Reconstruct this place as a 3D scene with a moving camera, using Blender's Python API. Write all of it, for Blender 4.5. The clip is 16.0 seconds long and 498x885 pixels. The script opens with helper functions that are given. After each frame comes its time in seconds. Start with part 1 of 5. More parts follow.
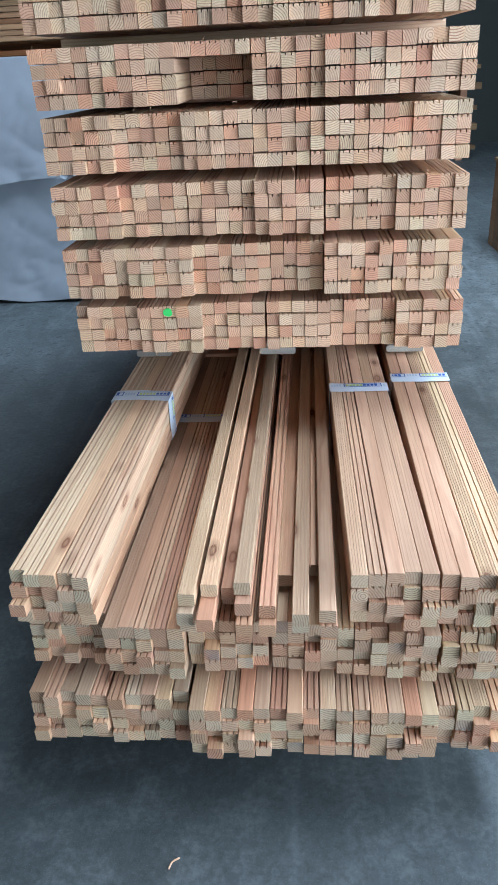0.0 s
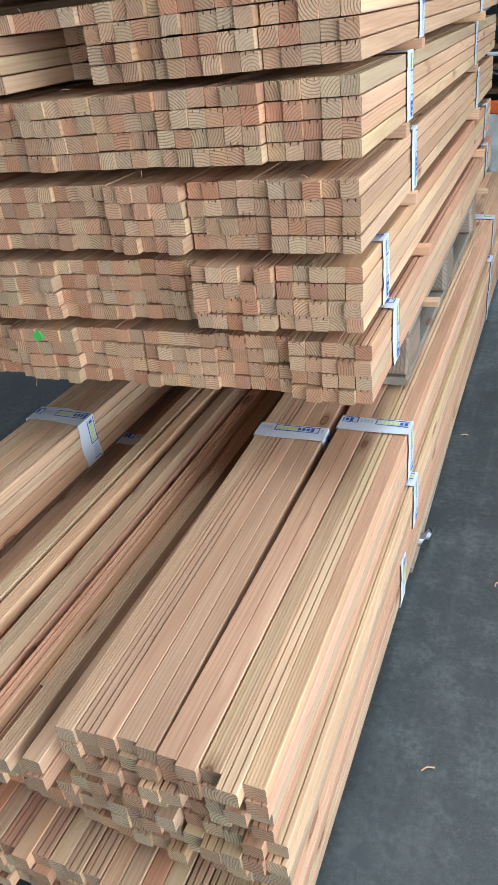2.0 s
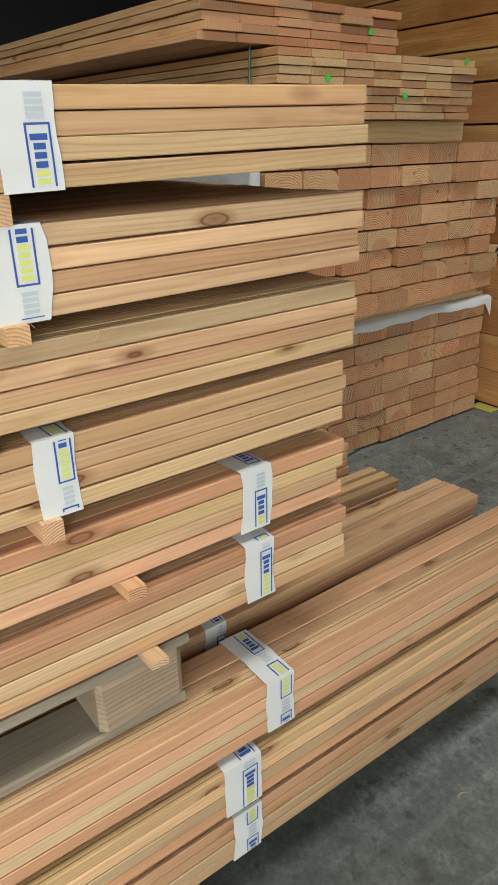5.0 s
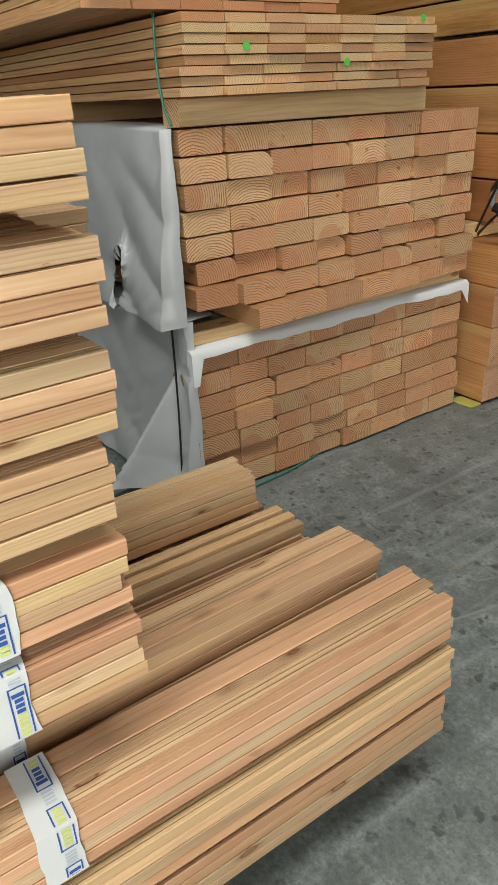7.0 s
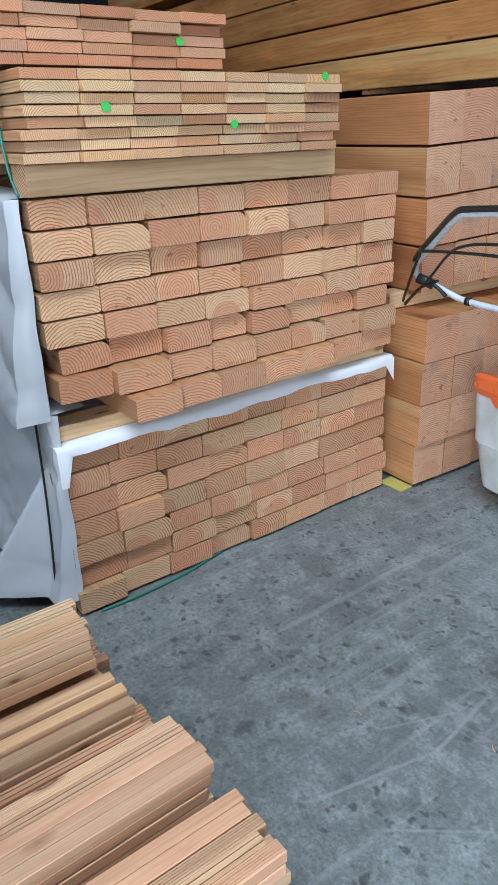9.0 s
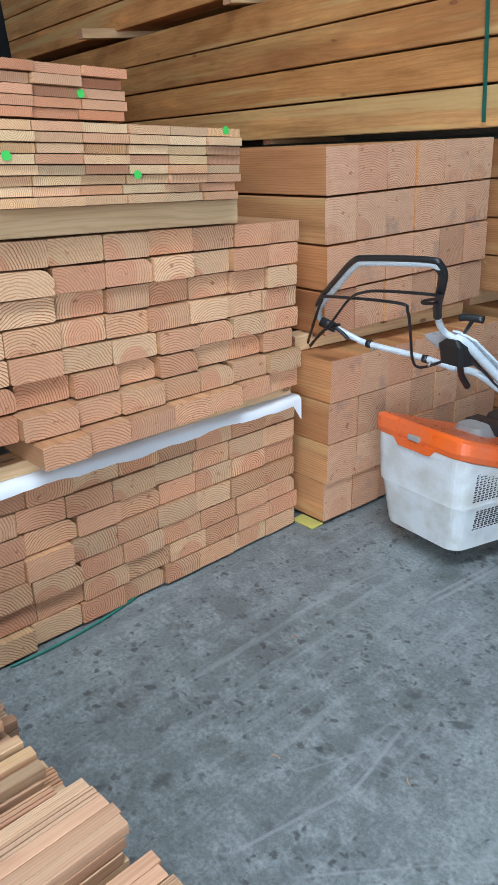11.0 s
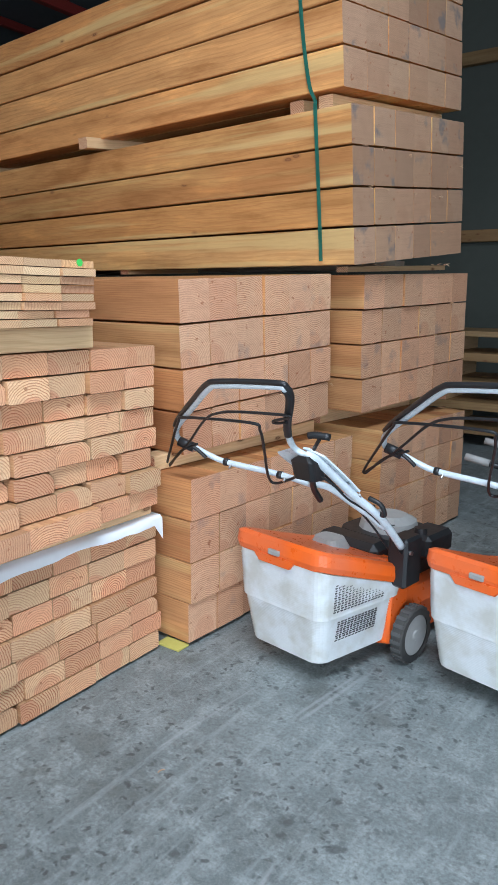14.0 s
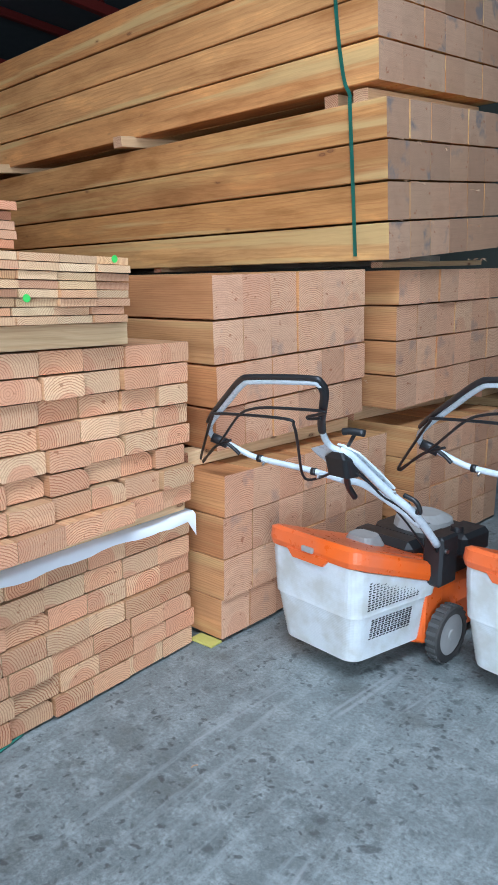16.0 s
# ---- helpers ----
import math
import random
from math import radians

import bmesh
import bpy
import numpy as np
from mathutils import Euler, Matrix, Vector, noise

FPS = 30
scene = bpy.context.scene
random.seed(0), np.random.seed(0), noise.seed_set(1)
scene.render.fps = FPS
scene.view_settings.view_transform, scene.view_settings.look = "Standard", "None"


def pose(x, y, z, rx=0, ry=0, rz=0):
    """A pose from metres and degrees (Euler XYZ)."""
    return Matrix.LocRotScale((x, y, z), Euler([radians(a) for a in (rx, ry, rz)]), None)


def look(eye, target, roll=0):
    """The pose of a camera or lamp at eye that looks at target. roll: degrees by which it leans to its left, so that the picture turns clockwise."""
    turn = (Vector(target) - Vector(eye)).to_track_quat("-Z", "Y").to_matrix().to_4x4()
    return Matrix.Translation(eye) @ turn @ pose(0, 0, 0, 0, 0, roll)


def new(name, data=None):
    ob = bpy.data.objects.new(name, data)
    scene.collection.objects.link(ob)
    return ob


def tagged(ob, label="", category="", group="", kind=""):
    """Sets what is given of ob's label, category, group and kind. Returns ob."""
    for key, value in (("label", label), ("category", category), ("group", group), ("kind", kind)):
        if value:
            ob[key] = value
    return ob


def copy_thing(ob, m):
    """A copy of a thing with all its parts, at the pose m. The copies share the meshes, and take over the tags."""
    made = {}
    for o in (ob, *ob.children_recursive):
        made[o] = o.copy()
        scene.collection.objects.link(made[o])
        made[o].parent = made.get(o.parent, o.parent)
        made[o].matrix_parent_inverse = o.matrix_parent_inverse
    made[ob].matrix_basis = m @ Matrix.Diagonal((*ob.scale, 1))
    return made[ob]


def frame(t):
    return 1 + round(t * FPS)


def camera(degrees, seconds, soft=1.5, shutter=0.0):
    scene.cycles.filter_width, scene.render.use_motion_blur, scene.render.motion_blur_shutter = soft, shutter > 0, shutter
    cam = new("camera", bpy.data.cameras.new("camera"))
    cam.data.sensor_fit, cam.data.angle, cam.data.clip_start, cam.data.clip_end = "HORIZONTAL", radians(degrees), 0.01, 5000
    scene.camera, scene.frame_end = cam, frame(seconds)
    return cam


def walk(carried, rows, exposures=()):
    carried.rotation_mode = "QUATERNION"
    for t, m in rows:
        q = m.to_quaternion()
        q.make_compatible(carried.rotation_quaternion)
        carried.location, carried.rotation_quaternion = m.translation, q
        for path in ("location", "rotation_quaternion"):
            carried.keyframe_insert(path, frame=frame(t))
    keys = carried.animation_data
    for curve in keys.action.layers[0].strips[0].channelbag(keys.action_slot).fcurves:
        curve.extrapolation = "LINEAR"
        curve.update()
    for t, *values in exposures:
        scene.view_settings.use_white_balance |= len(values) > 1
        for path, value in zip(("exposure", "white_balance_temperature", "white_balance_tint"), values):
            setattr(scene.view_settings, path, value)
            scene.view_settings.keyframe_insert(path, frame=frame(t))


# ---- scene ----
cam = camera(38.5, 16.0)
PATH = [
    (0, (0.152, 0.002, 1.222), (-0.008, 1.775, 0.31), -2.9),
    (0.5, (0.15, -0.012, 1.218), (-0.097, 1.721, 0.25), -4.1),
    (1, (0.313, 0.052, 1.223), (-0.103, 1.722, 0.205), -6.1),
    (1.5, (0.592, 0.192, 1.237), (0.037, 1.821, 0.218), -6.6),
    (2, (0.73, 0.485, 1.236), (0.008, 2.056, 0.232), -6.7),
    (2.5, (0.886, 0.83, 1.272), (-0.026, 2.328, 0.311), -6.0),
    (3, (1.071, 1.221, 1.35), (0.019, 2.649, 0.426), -4.2),
    (3.5, (1.111, 1.629, 1.306), (-0.09, 2.98, 0.45), -3.8),
    (4, (1.196, 2.045, 1.359), (-0.137, 3.27, 0.509), -3.4),
    (4.5, (1.295, 2.427, 1.392), (-0.105, 3.593, 0.568), -2.5),
    (5, (1.285, 2.707, 1.398), (-0.175, 3.824, 0.612), -0.9),
    (5.2, (1.307, 2.764, 1.416), (-0.181, 3.859, 0.652), -0.5),
    (7.3, (1.232, 3.313, 1.457), (-0.251, 4.32, 0.57), -3.0),
    (7.5, (1.203, 3.391, 1.456), (-0.273, 4.409, 0.57), -2.8),
    (8, (1.168, 3.659, 1.496), (-0.298, 4.7, 0.62), -2.1),
    (8.2, (1.152, 3.718, 1.504), (-0.321, 4.77, 0.653), -2.1),
    (10.3, (1.09, 3.717, 1.546), (-0.363, 4.872, 0.8), -1.2),
    (10.5, (1.091, 3.717, 1.533), (-0.328, 4.92, 0.801), -0.8),
    (11, (1.116, 3.725, 1.552), (-0.232, 5.018, 0.836), -0.4),
    (11.5, (1.131, 3.725, 1.556), (-0.143, 5.111, 0.88), 0.2),
    (12, (1.142, 3.732, 1.561), (-0.065, 5.196, 0.93), 0.6),
    (12.5, (1.142, 3.731, 1.557), (-0.017, 5.256, 0.982), 0.9),
    (13, (1.15, 3.729, 1.561), (0.014, 5.292, 1.043), 1.0),
    (13.5, (1.152, 3.728, 1.56), (0.025, 5.317, 1.103), 0.8),
    (14, (1.151, 3.729, 1.563), (0.022, 5.331, 1.163), 0.7),
    (14.5, (1.153, 3.729, 1.565), (0.016, 5.337, 1.218), 0.5),
    (15, (1.148, 3.723, 1.558), (0.002, 5.332, 1.244), 0.5),
    (15.5, (1.148, 3.731, 1.557), (-0.017, 5.322, 1.227), 0.4),
    (16, (1.141, 3.731, 1.551), (-0.059, 5.279, 1.147), 0.3),
]
walk(cam, [(t, look(eye, target, roll)) for t, eye, target, roll in PATH],
     [(0, -0.78, 5150, 7), (1.5, -1.05, 5450, 8), (2.5, -1.65, 5950, 9), (3.5, -1.80, 6050, 9), (4.5, -1.58, 6550, 8), (5.2, -1.60, 7600, 8), (7.5, -1.02, 7250, 7), (8.0, -0.85, 5750, 9), (10.5, -0.68, 5700, 9), (13, -0.46, 5950, 9), (14.5, -0.38, 5650, 9), (16, -0.36, 5450, 9)])

# ---- light ----
world = bpy.data.worlds.new("sky")
scene.world = world
world.use_nodes = True
wn = world.node_tree.nodes
sky = wn.new("ShaderNodeTexSky")
sky.sky_type, sky.sun_disc = "NISHITA", False
sky.sun_elevation, sky.sun_rotation = radians(40), radians(100)
world.node_tree.links.new(sky.outputs[0], wn["Background"].inputs[0])
wn["Background"].inputs[1].default_value = 0.12
sun = new("sun", bpy.data.lights.new("sun", "SUN"))
sun.data.energy, sun.data.angle, sun.data.color = 0.8, radians(12), (1.0, 0.97, 0.92)
sun.matrix_world = look((-20, 6, 34), (0, 2, 0))


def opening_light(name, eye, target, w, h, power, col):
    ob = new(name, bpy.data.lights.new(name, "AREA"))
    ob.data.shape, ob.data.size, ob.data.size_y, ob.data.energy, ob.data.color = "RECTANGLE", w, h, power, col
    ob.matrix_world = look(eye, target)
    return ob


opening_light("door_daylight", (3.85, -1.2, 1.85), (0, -1.2, 1.6), 7.1, 3.5, 1250, (0.90, 0.96, 1.0))
opening_light("gate_daylight", (1.95, -6.93, 1.7), (1.95, 0, 1.6), 3.4, 3.2, 260, (0.90, 0.96, 1.0))
# unseen overhead lamp, added to brighten upward faces and the aisle floor
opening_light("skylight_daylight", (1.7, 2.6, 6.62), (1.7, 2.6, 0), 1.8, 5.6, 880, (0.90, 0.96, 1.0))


# ---- materials ----
def mat(name):
    m = bpy.data.materials.new(name)
    m.use_nodes = True
    return m, m.node_tree.nodes, m.node_tree.links, m.node_tree.nodes["Principled BSDF"]


def node(nodes, kind, **kw):
    n = nodes.new(kind)
    for k, v in kw.items():
        n.inputs[k].default_value = v
    return n


def maths(nodes, links, op, a, b=None, c=None):
    n = nodes.new("ShaderNodeMath")
    n.operation = op
    for i, v in enumerate((a, b, c)):
        if v is None:
            continue
        if isinstance(v, (int, float)):
            n.inputs[i].default_value = v
        else:
            links.new(v, n.inputs[i])
    return n.outputs[0]


def mixc(nodes, links, fac, a, b, mode="MIX"):
    n = nodes.new("ShaderNodeMix")
    n.data_type, n.blend_type = "RGBA", mode
    for sock, v in ((n.inputs[0], fac), (n.inputs[6], a), (n.inputs[7], b)):
        if isinstance(v, tuple):
            sock.default_value = (*v, 1) if len(v) == 3 else v
        elif isinstance(v, (int, float)):
            sock.default_value = v
        else:
            links.new(v, sock)
    return n.outputs[2]


def ramp(nodes, links, fac, stops):
    n = nodes.new("ShaderNodeValToRGB")
    e = n.color_ramp.elements
    while len(e) < len(stops):
        e.new(0.5)
    for el, (p, c) in zip(e, stops):
        el.position, el.color = p, (*c, 1) if len(c) == 3 else c
    links.new(fac, n.inputs[0])
    return n.outputs[0]


def noise_tex(nodes, links, vec, scale, detail=3.0, rough=0.55):
    n = nodes.new("ShaderNodeTexNoise")
    n.inputs["Scale"].default_value, n.inputs["Detail"].default_value, n.inputs["Roughness"].default_value = scale, detail, rough
    links.new(vec, n.inputs["Vector"])
    return n.outputs["Fac"]


def mapped(nodes, links, vec, scale, loc=None):
    n = nodes.new("ShaderNodeMapping")
    n.inputs["Scale"].default_value = scale
    links.new(vec, n.inputs["Vector"])
    if loc is not None:
        links.new(loc, n.inputs["Location"])
    return n.outputs[0]


def bump(nodes, links, bsdf, height, strength, distance=0.002):
    n = nodes.new("ShaderNodeBump")
    n.inputs["Strength"].default_value, n.inputs["Distance"].default_value = strength, distance
    links.new(height, n.inputs["Height"])
    links.new(n.outputs[0], bsdf.inputs["Normal"])


def wood(name, pale, warm, late, spacing, end=False, knots=0.5, contrast=0.5, stain=0.0, vary=0.6, heart=0.0, figure=0.0):
    """Solid-grown softwood: rings round a pith line that runs along the piece (local y), one random pith a piece."""
    m, n, l, b = mat(name)
    tc = n.new("ShaderNodeTexCoord").outputs["Object"]
    rnd = n.new("ShaderNodeObjectInfo").outputs["Random"]
    wh = n.new("ShaderNodeTexWhiteNoise")
    wh.noise_dimensions = "1D"
    l.new(rnd, wh.inputs["W"])
    rv = n.new("ShaderNodeSeparateXYZ")
    l.new(wh.outputs["Color"], rv.inputs[0])
    off = n.new("ShaderNodeVectorMath")
    off.operation = "MULTIPLY_ADD"
    l.new(wh.outputs["Color"], off.inputs[0])
    off.inputs[1].default_value, off.inputs[2].default_value = (7, 31, 11), (1, 2, 3)
    # pith line
    sp = n.new("ShaderNodeSeparateXYZ")
    l.new(tc, sp.inputs[0])
    reach = 0.15 if heart or spacing > 0.0075 else 0.11
    px = maths(n, l, "MULTIPLY_ADD", rv.outputs[0], reach, -reach * 0.5)
    pz = maths(n, l, "MULTIPLY_ADD", rv.outputs[1], reach, -reach * 0.5)
    drift = noise_tex(n, l, mapped(n, l, tc, (0.6, 0.55, 0.6), off.outputs[0]), 1.0, 2.0)
    dx = maths(n, l, "ADD", maths(n, l, "SUBTRACT", sp.outputs[0], px), maths(n, l, "MULTIPLY", drift, spacing * 9))
    dz = maths(n, l, "ADD", maths(n, l, "SUBTRACT", sp.outputs[2], pz), maths(n, l, "MULTIPLY", drift, spacing * 6))
    r = maths(n, l, "SQRT", maths(n, l, "ADD", maths(n, l, "MULTIPLY", dx, dx), maths(n, l, "MULTIPLY", dz, dz)))
    wob = noise_tex(n, l, mapped(n, l, tc, (16, 2.0, 16), off.outputs[0]), 1.5, 3.0)
    r = maths(n, l, "ADD", r, maths(n, l, "MULTIPLY", wob, spacing * (1.7 if end else 2.2)))
    ring = maths(n, l, "FRACT", maths(n, l, "DIVIDE", r, spacing))
    wh2 = n.new("ShaderNodeTexWhiteNoise")
    wh2.noise_dimensions = "1D"
    l.new(maths(n, l, "ADD", rnd, 3.7), wh2.inputs["W"])
    rw = n.new("ShaderNodeSeparateXYZ")
    l.new(wh2.outputs["Color"], rw.inputs[0])
    late_f = ramp(n, l, ring, [(0.0, (0.25,) * 3), (0.12, (0.0,) * 3), (0.55, (0.12,) * 3), (0.86, (0.9,) * 3), (1.0, (0.3,) * 3)])
    # tone of the piece
    tone = maths(n, l, "ADD", maths(n, l, "MULTIPLY", maths(n, l, "POWER", rv.outputs[2], 1.5), 1.05), maths(n, l, "MULTIPLY_ADD", drift, 0.5, -0.28))
    base = mixc(n, l, tone, pale, warm)
    if heart:
        core = ramp(n, l, maths(n, l, "DIVIDE", r, 0.16), [(0.44, (1, 1, 1)), (0.50, (0, 0, 0))])
        base = mixc(n, l, maths(n, l, "MULTIPLY", core, heart), base, warm)
    sap = ramp(n, l, noise_tex(n, l, mapped(n, l, tc, (9, 0.45, 9), off.outputs[0]), 1.0, 3.0), [(0.54, (0, 0, 0)), (0.66, (0.15 if end else 0.55,) * 3)])
    base = mixc(n, l, sap, base, (pale[0] * 1.06, pale[1] * 1.10, pale[2] * 1.05))
    fib = noise_tex(n, l, mapped(n, l, tc, (260, 5 if not end else 260, 260), off.outputs[0]), 1.0, 3.0)
    broad = noise_tex(n, l, mapped(n, l, tc, (14, 1.3, 14), off.outputs[0]), 1.0, 3.0)
    # growth rings stand out on some pieces and in some places only
    fade = noise_tex(n, l, mapped(n, l, tc, (11, 2.0, 11), off.outputs[0]), 1.0, 2.0)
    show = maths(n, l, "MULTIPLY", maths(n, l, "MULTIPLY_ADD", rw.outputs[0], 0.5, 0.65), ramp(n, l, fade, [(0.33, (0.6,) * 3), (0.6, (1.1,) * 3)]))
    col = mixc(n, l, maths(n, l, "MULTIPLY", maths(n, l, "MULTIPLY", late_f, contrast), show), base, late)
    tint = ramp(n, l, rw.outputs[1], [(0.0, (0.96, 1.04, 1.0)), (0.22, (1.02, 0.92, 0.88)), (0.40, (0.93, 1.03, 0.90)), (0.58, (1.0, 1.06, 1.08)), (0.74, (1.05, 0.92, 0.74)), (0.88, (0.90, 0.84, 0.80)), (1.0, (0.78, 0.86, 0.86))])
    col = mixc(n, l, vary, col, tint, "MULTIPLY")
    col = mixc(n, l, maths(n, l, "MULTIPLY_ADD", fib, 0.6, -0.12 if end else -0.06), col, tuple(c * 0.72 for c in late))
    val = ramp(n, l, broad, [(0.25, (0.76, 0.71, 0.66)), (0.5, (0.97, 0.96, 0.95)), (0.75, (1.12, 1.11, 1.08))])
    col = mixc(n, l, 0.35 if end else 1.0, col, val, "MULTIPLY")
    lum = maths(n, l, "MULTIPLY_ADD", rv.outputs[0], 0.30 if end else 0.40, 0.83 if end else 0.78)
    cl = n.new("ShaderNodeCombineXYZ")
    for i in range(3):
        l.new(lum, cl.inputs[i])
    col = mixc(n, l, 1.0, col, cl.outputs[0], "MULTIPLY")
    if figure:
        # wavy figure and yellowish sapwood runs; planer shimmer is painted in as lighter colour
        wave = noise_tex(n, l, mapped(n, l, tc, (7, 1.6, 7), off.outputs[0]), 1.0, 5.0, 0.6)
        col = mixc(n, l, figure, col, ramp(n, l, wave, [(0.30, (0.62, 0.52, 0.42)), (0.46, (0.95, 0.92, 0.88)), (0.56, (1.02, 1.0, 0.96)), (0.66, (1.30, 1.26, 1.15))]), "MULTIPLY")
        yel = noise_tex(n, l, mapped(n, l, tc, (5, 0.35, 12), off.outputs[0]), 1.0, 3.0)
        col = mixc(n, l, ramp(n, l, yel, [(0.55, (0, 0, 0)), (0.63, (0.65 * figure,) * 3)]), col, (0.62, 0.46, 0.20))
    if knots and not end:
        v = n.new("ShaderNodeTexVoronoi")
        v.inputs["Scale"].default_value = 1.0
        l.new(mapped(n, l, tc, (24, 9, 24), off.outputs[0]), v.inputs["Vector"])
        pick = n.new("ShaderNodeSeparateXYZ")
        l.new(v.outputs["Color"], pick.inputs[0])
        some = maths(n, l, "GREATER_THAN", pick.outputs[0], 1 - 0.13 * knots)
        edge = maths(n, l, "ADD", v.outputs["Distance"], maths(n, l, "MULTIPLY_ADD", wob, 0.16, -0.08))
        core = ramp(n, l, edge, [(0.0, (0.75,) * 3), (0.12, (0.6,) * 3), (0.17, (1, 1, 1)), (0.21, (0.45,) * 3), (0.38, (0, 0, 0))])
        col = mixc(n, l, maths(n, l, "MULTIPLY", core, some), col, (0.17, 0.065, 0.028))
    if heart:
        # saw marks, torn dark spots and short radial checks
        saw = noise_tex(n, l, mapped(n, l, tc, (3, 1, 120), off.outputs[0]), 1.0, 3.0)
        col = mixc(n, l, ramp(n, l, saw, [(0.45, (0, 0, 0)), (0.7, (0.22,) * 3)]), col, tuple(c * 0.55 for c in warm))
        spot = noise_tex(n, l, mapped(n, l, tc, (26, 26, 34), off.outputs[0]), 1.0, 3.0)
        col = mixc(n, l, ramp(n, l, spot, [(0.65, (0, 0, 0)), (0.73, (0.75,) * 3)]), col, (0.30, 0.10, 0.04))
    if stain:
        st = noise_tex(n, l, mapped(n, l, tc, (5.5, 0.8, 5.5), off.outputs[0]), 1.0, 4.0)
        col = mixc(n, l, ramp(n, l, st, [(0.60, (0, 0, 0)), (0.69, (stain,) * 3)]), col, (0.16, 0.15, 0.15))
    l.new(col, b.inputs["Base Color"])
    b.inputs["Roughness"].default_value = 0.72 if end else 0.55
    b.inputs["Specular IOR Level"].default_value = 0.3
    bump(n, l, b, maths(n, l, "ADD", fib, maths(n, l, "MULTIPLY", late_f, 0.6)), 0.5 if end else 0.28, 0.0012)
    return m


def plain(name, col, rough=0.5, metal=0.0, wear=0.15, scale=30.0, dirt=(0.3, 0.28, 0.25), dirt_amt=0.0):
    m, n, l, b = mat(name)
    tc = n.new("ShaderNodeTexCoord").outputs["Object"]
    f = noise_tex(n, l, tc, scale, 5.0)
    g = noise_tex(n, l, tc, scale * 0.12, 3.0)
    c = mixc(n, l, maths(n, l, "MULTIPLY", f, wear * 2), col, tuple(x * 0.6 for x in col))
    if dirt_amt:
        c = mixc(n, l, ramp(n, l, g, [(0.42, (0, 0, 0)), (0.66, (dirt_amt,) * 3)]), c, dirt)
    l.new(c, b.inputs["Base Color"])
    l.new(maths(n, l, "MULTIPLY_ADD", f, 0.2, rough - 0.1), b.inputs["Roughness"])
    b.inputs["Metallic"].default_value = metal
    bump(n, l, b, f, 0.12, 0.001)
    return m


def scratch(n, l, sp, a, b, width, strength, grit):
    """Strength of one straight drag mark between two places of the floor."""
    d = Vector((b[0] - a[0], b[1] - a[1]))
    u = d.normalized()
    rx, ry = maths(n, l, "SUBTRACT", sp.outputs[0], a[0]), maths(n, l, "SUBTRACT", sp.outputs[1], a[1])
    along = maths(n, l, "ADD", maths(n, l, "MULTIPLY", rx, u.x), maths(n, l, "MULTIPLY", ry, u.y))
    across = maths(n, l, "ABSOLUTE", maths(n, l, "SUBTRACT", maths(n, l, "MULTIPLY", rx, u.y), maths(n, l, "MULTIPLY", ry, u.x)))
    f = ramp(n, l, maths(n, l, "DIVIDE", across, width), [(0.35, (1, 1, 1)), (1.0, (0, 0, 0))])
    g = ramp(n, l, maths(n, l, "DIVIDE", along, d.length), [(0.0, (0, 0, 0)), (0.12, (1, 1, 1)), (0.8, (0.8,) * 3), (1.0, (0, 0, 0))])
    return maths(n, l, "MULTIPLY", maths(n, l, "MULTIPLY", f, g), maths(n, l, "MULTIPLY_ADD", grit, strength * 1.6, -strength * 0.25))


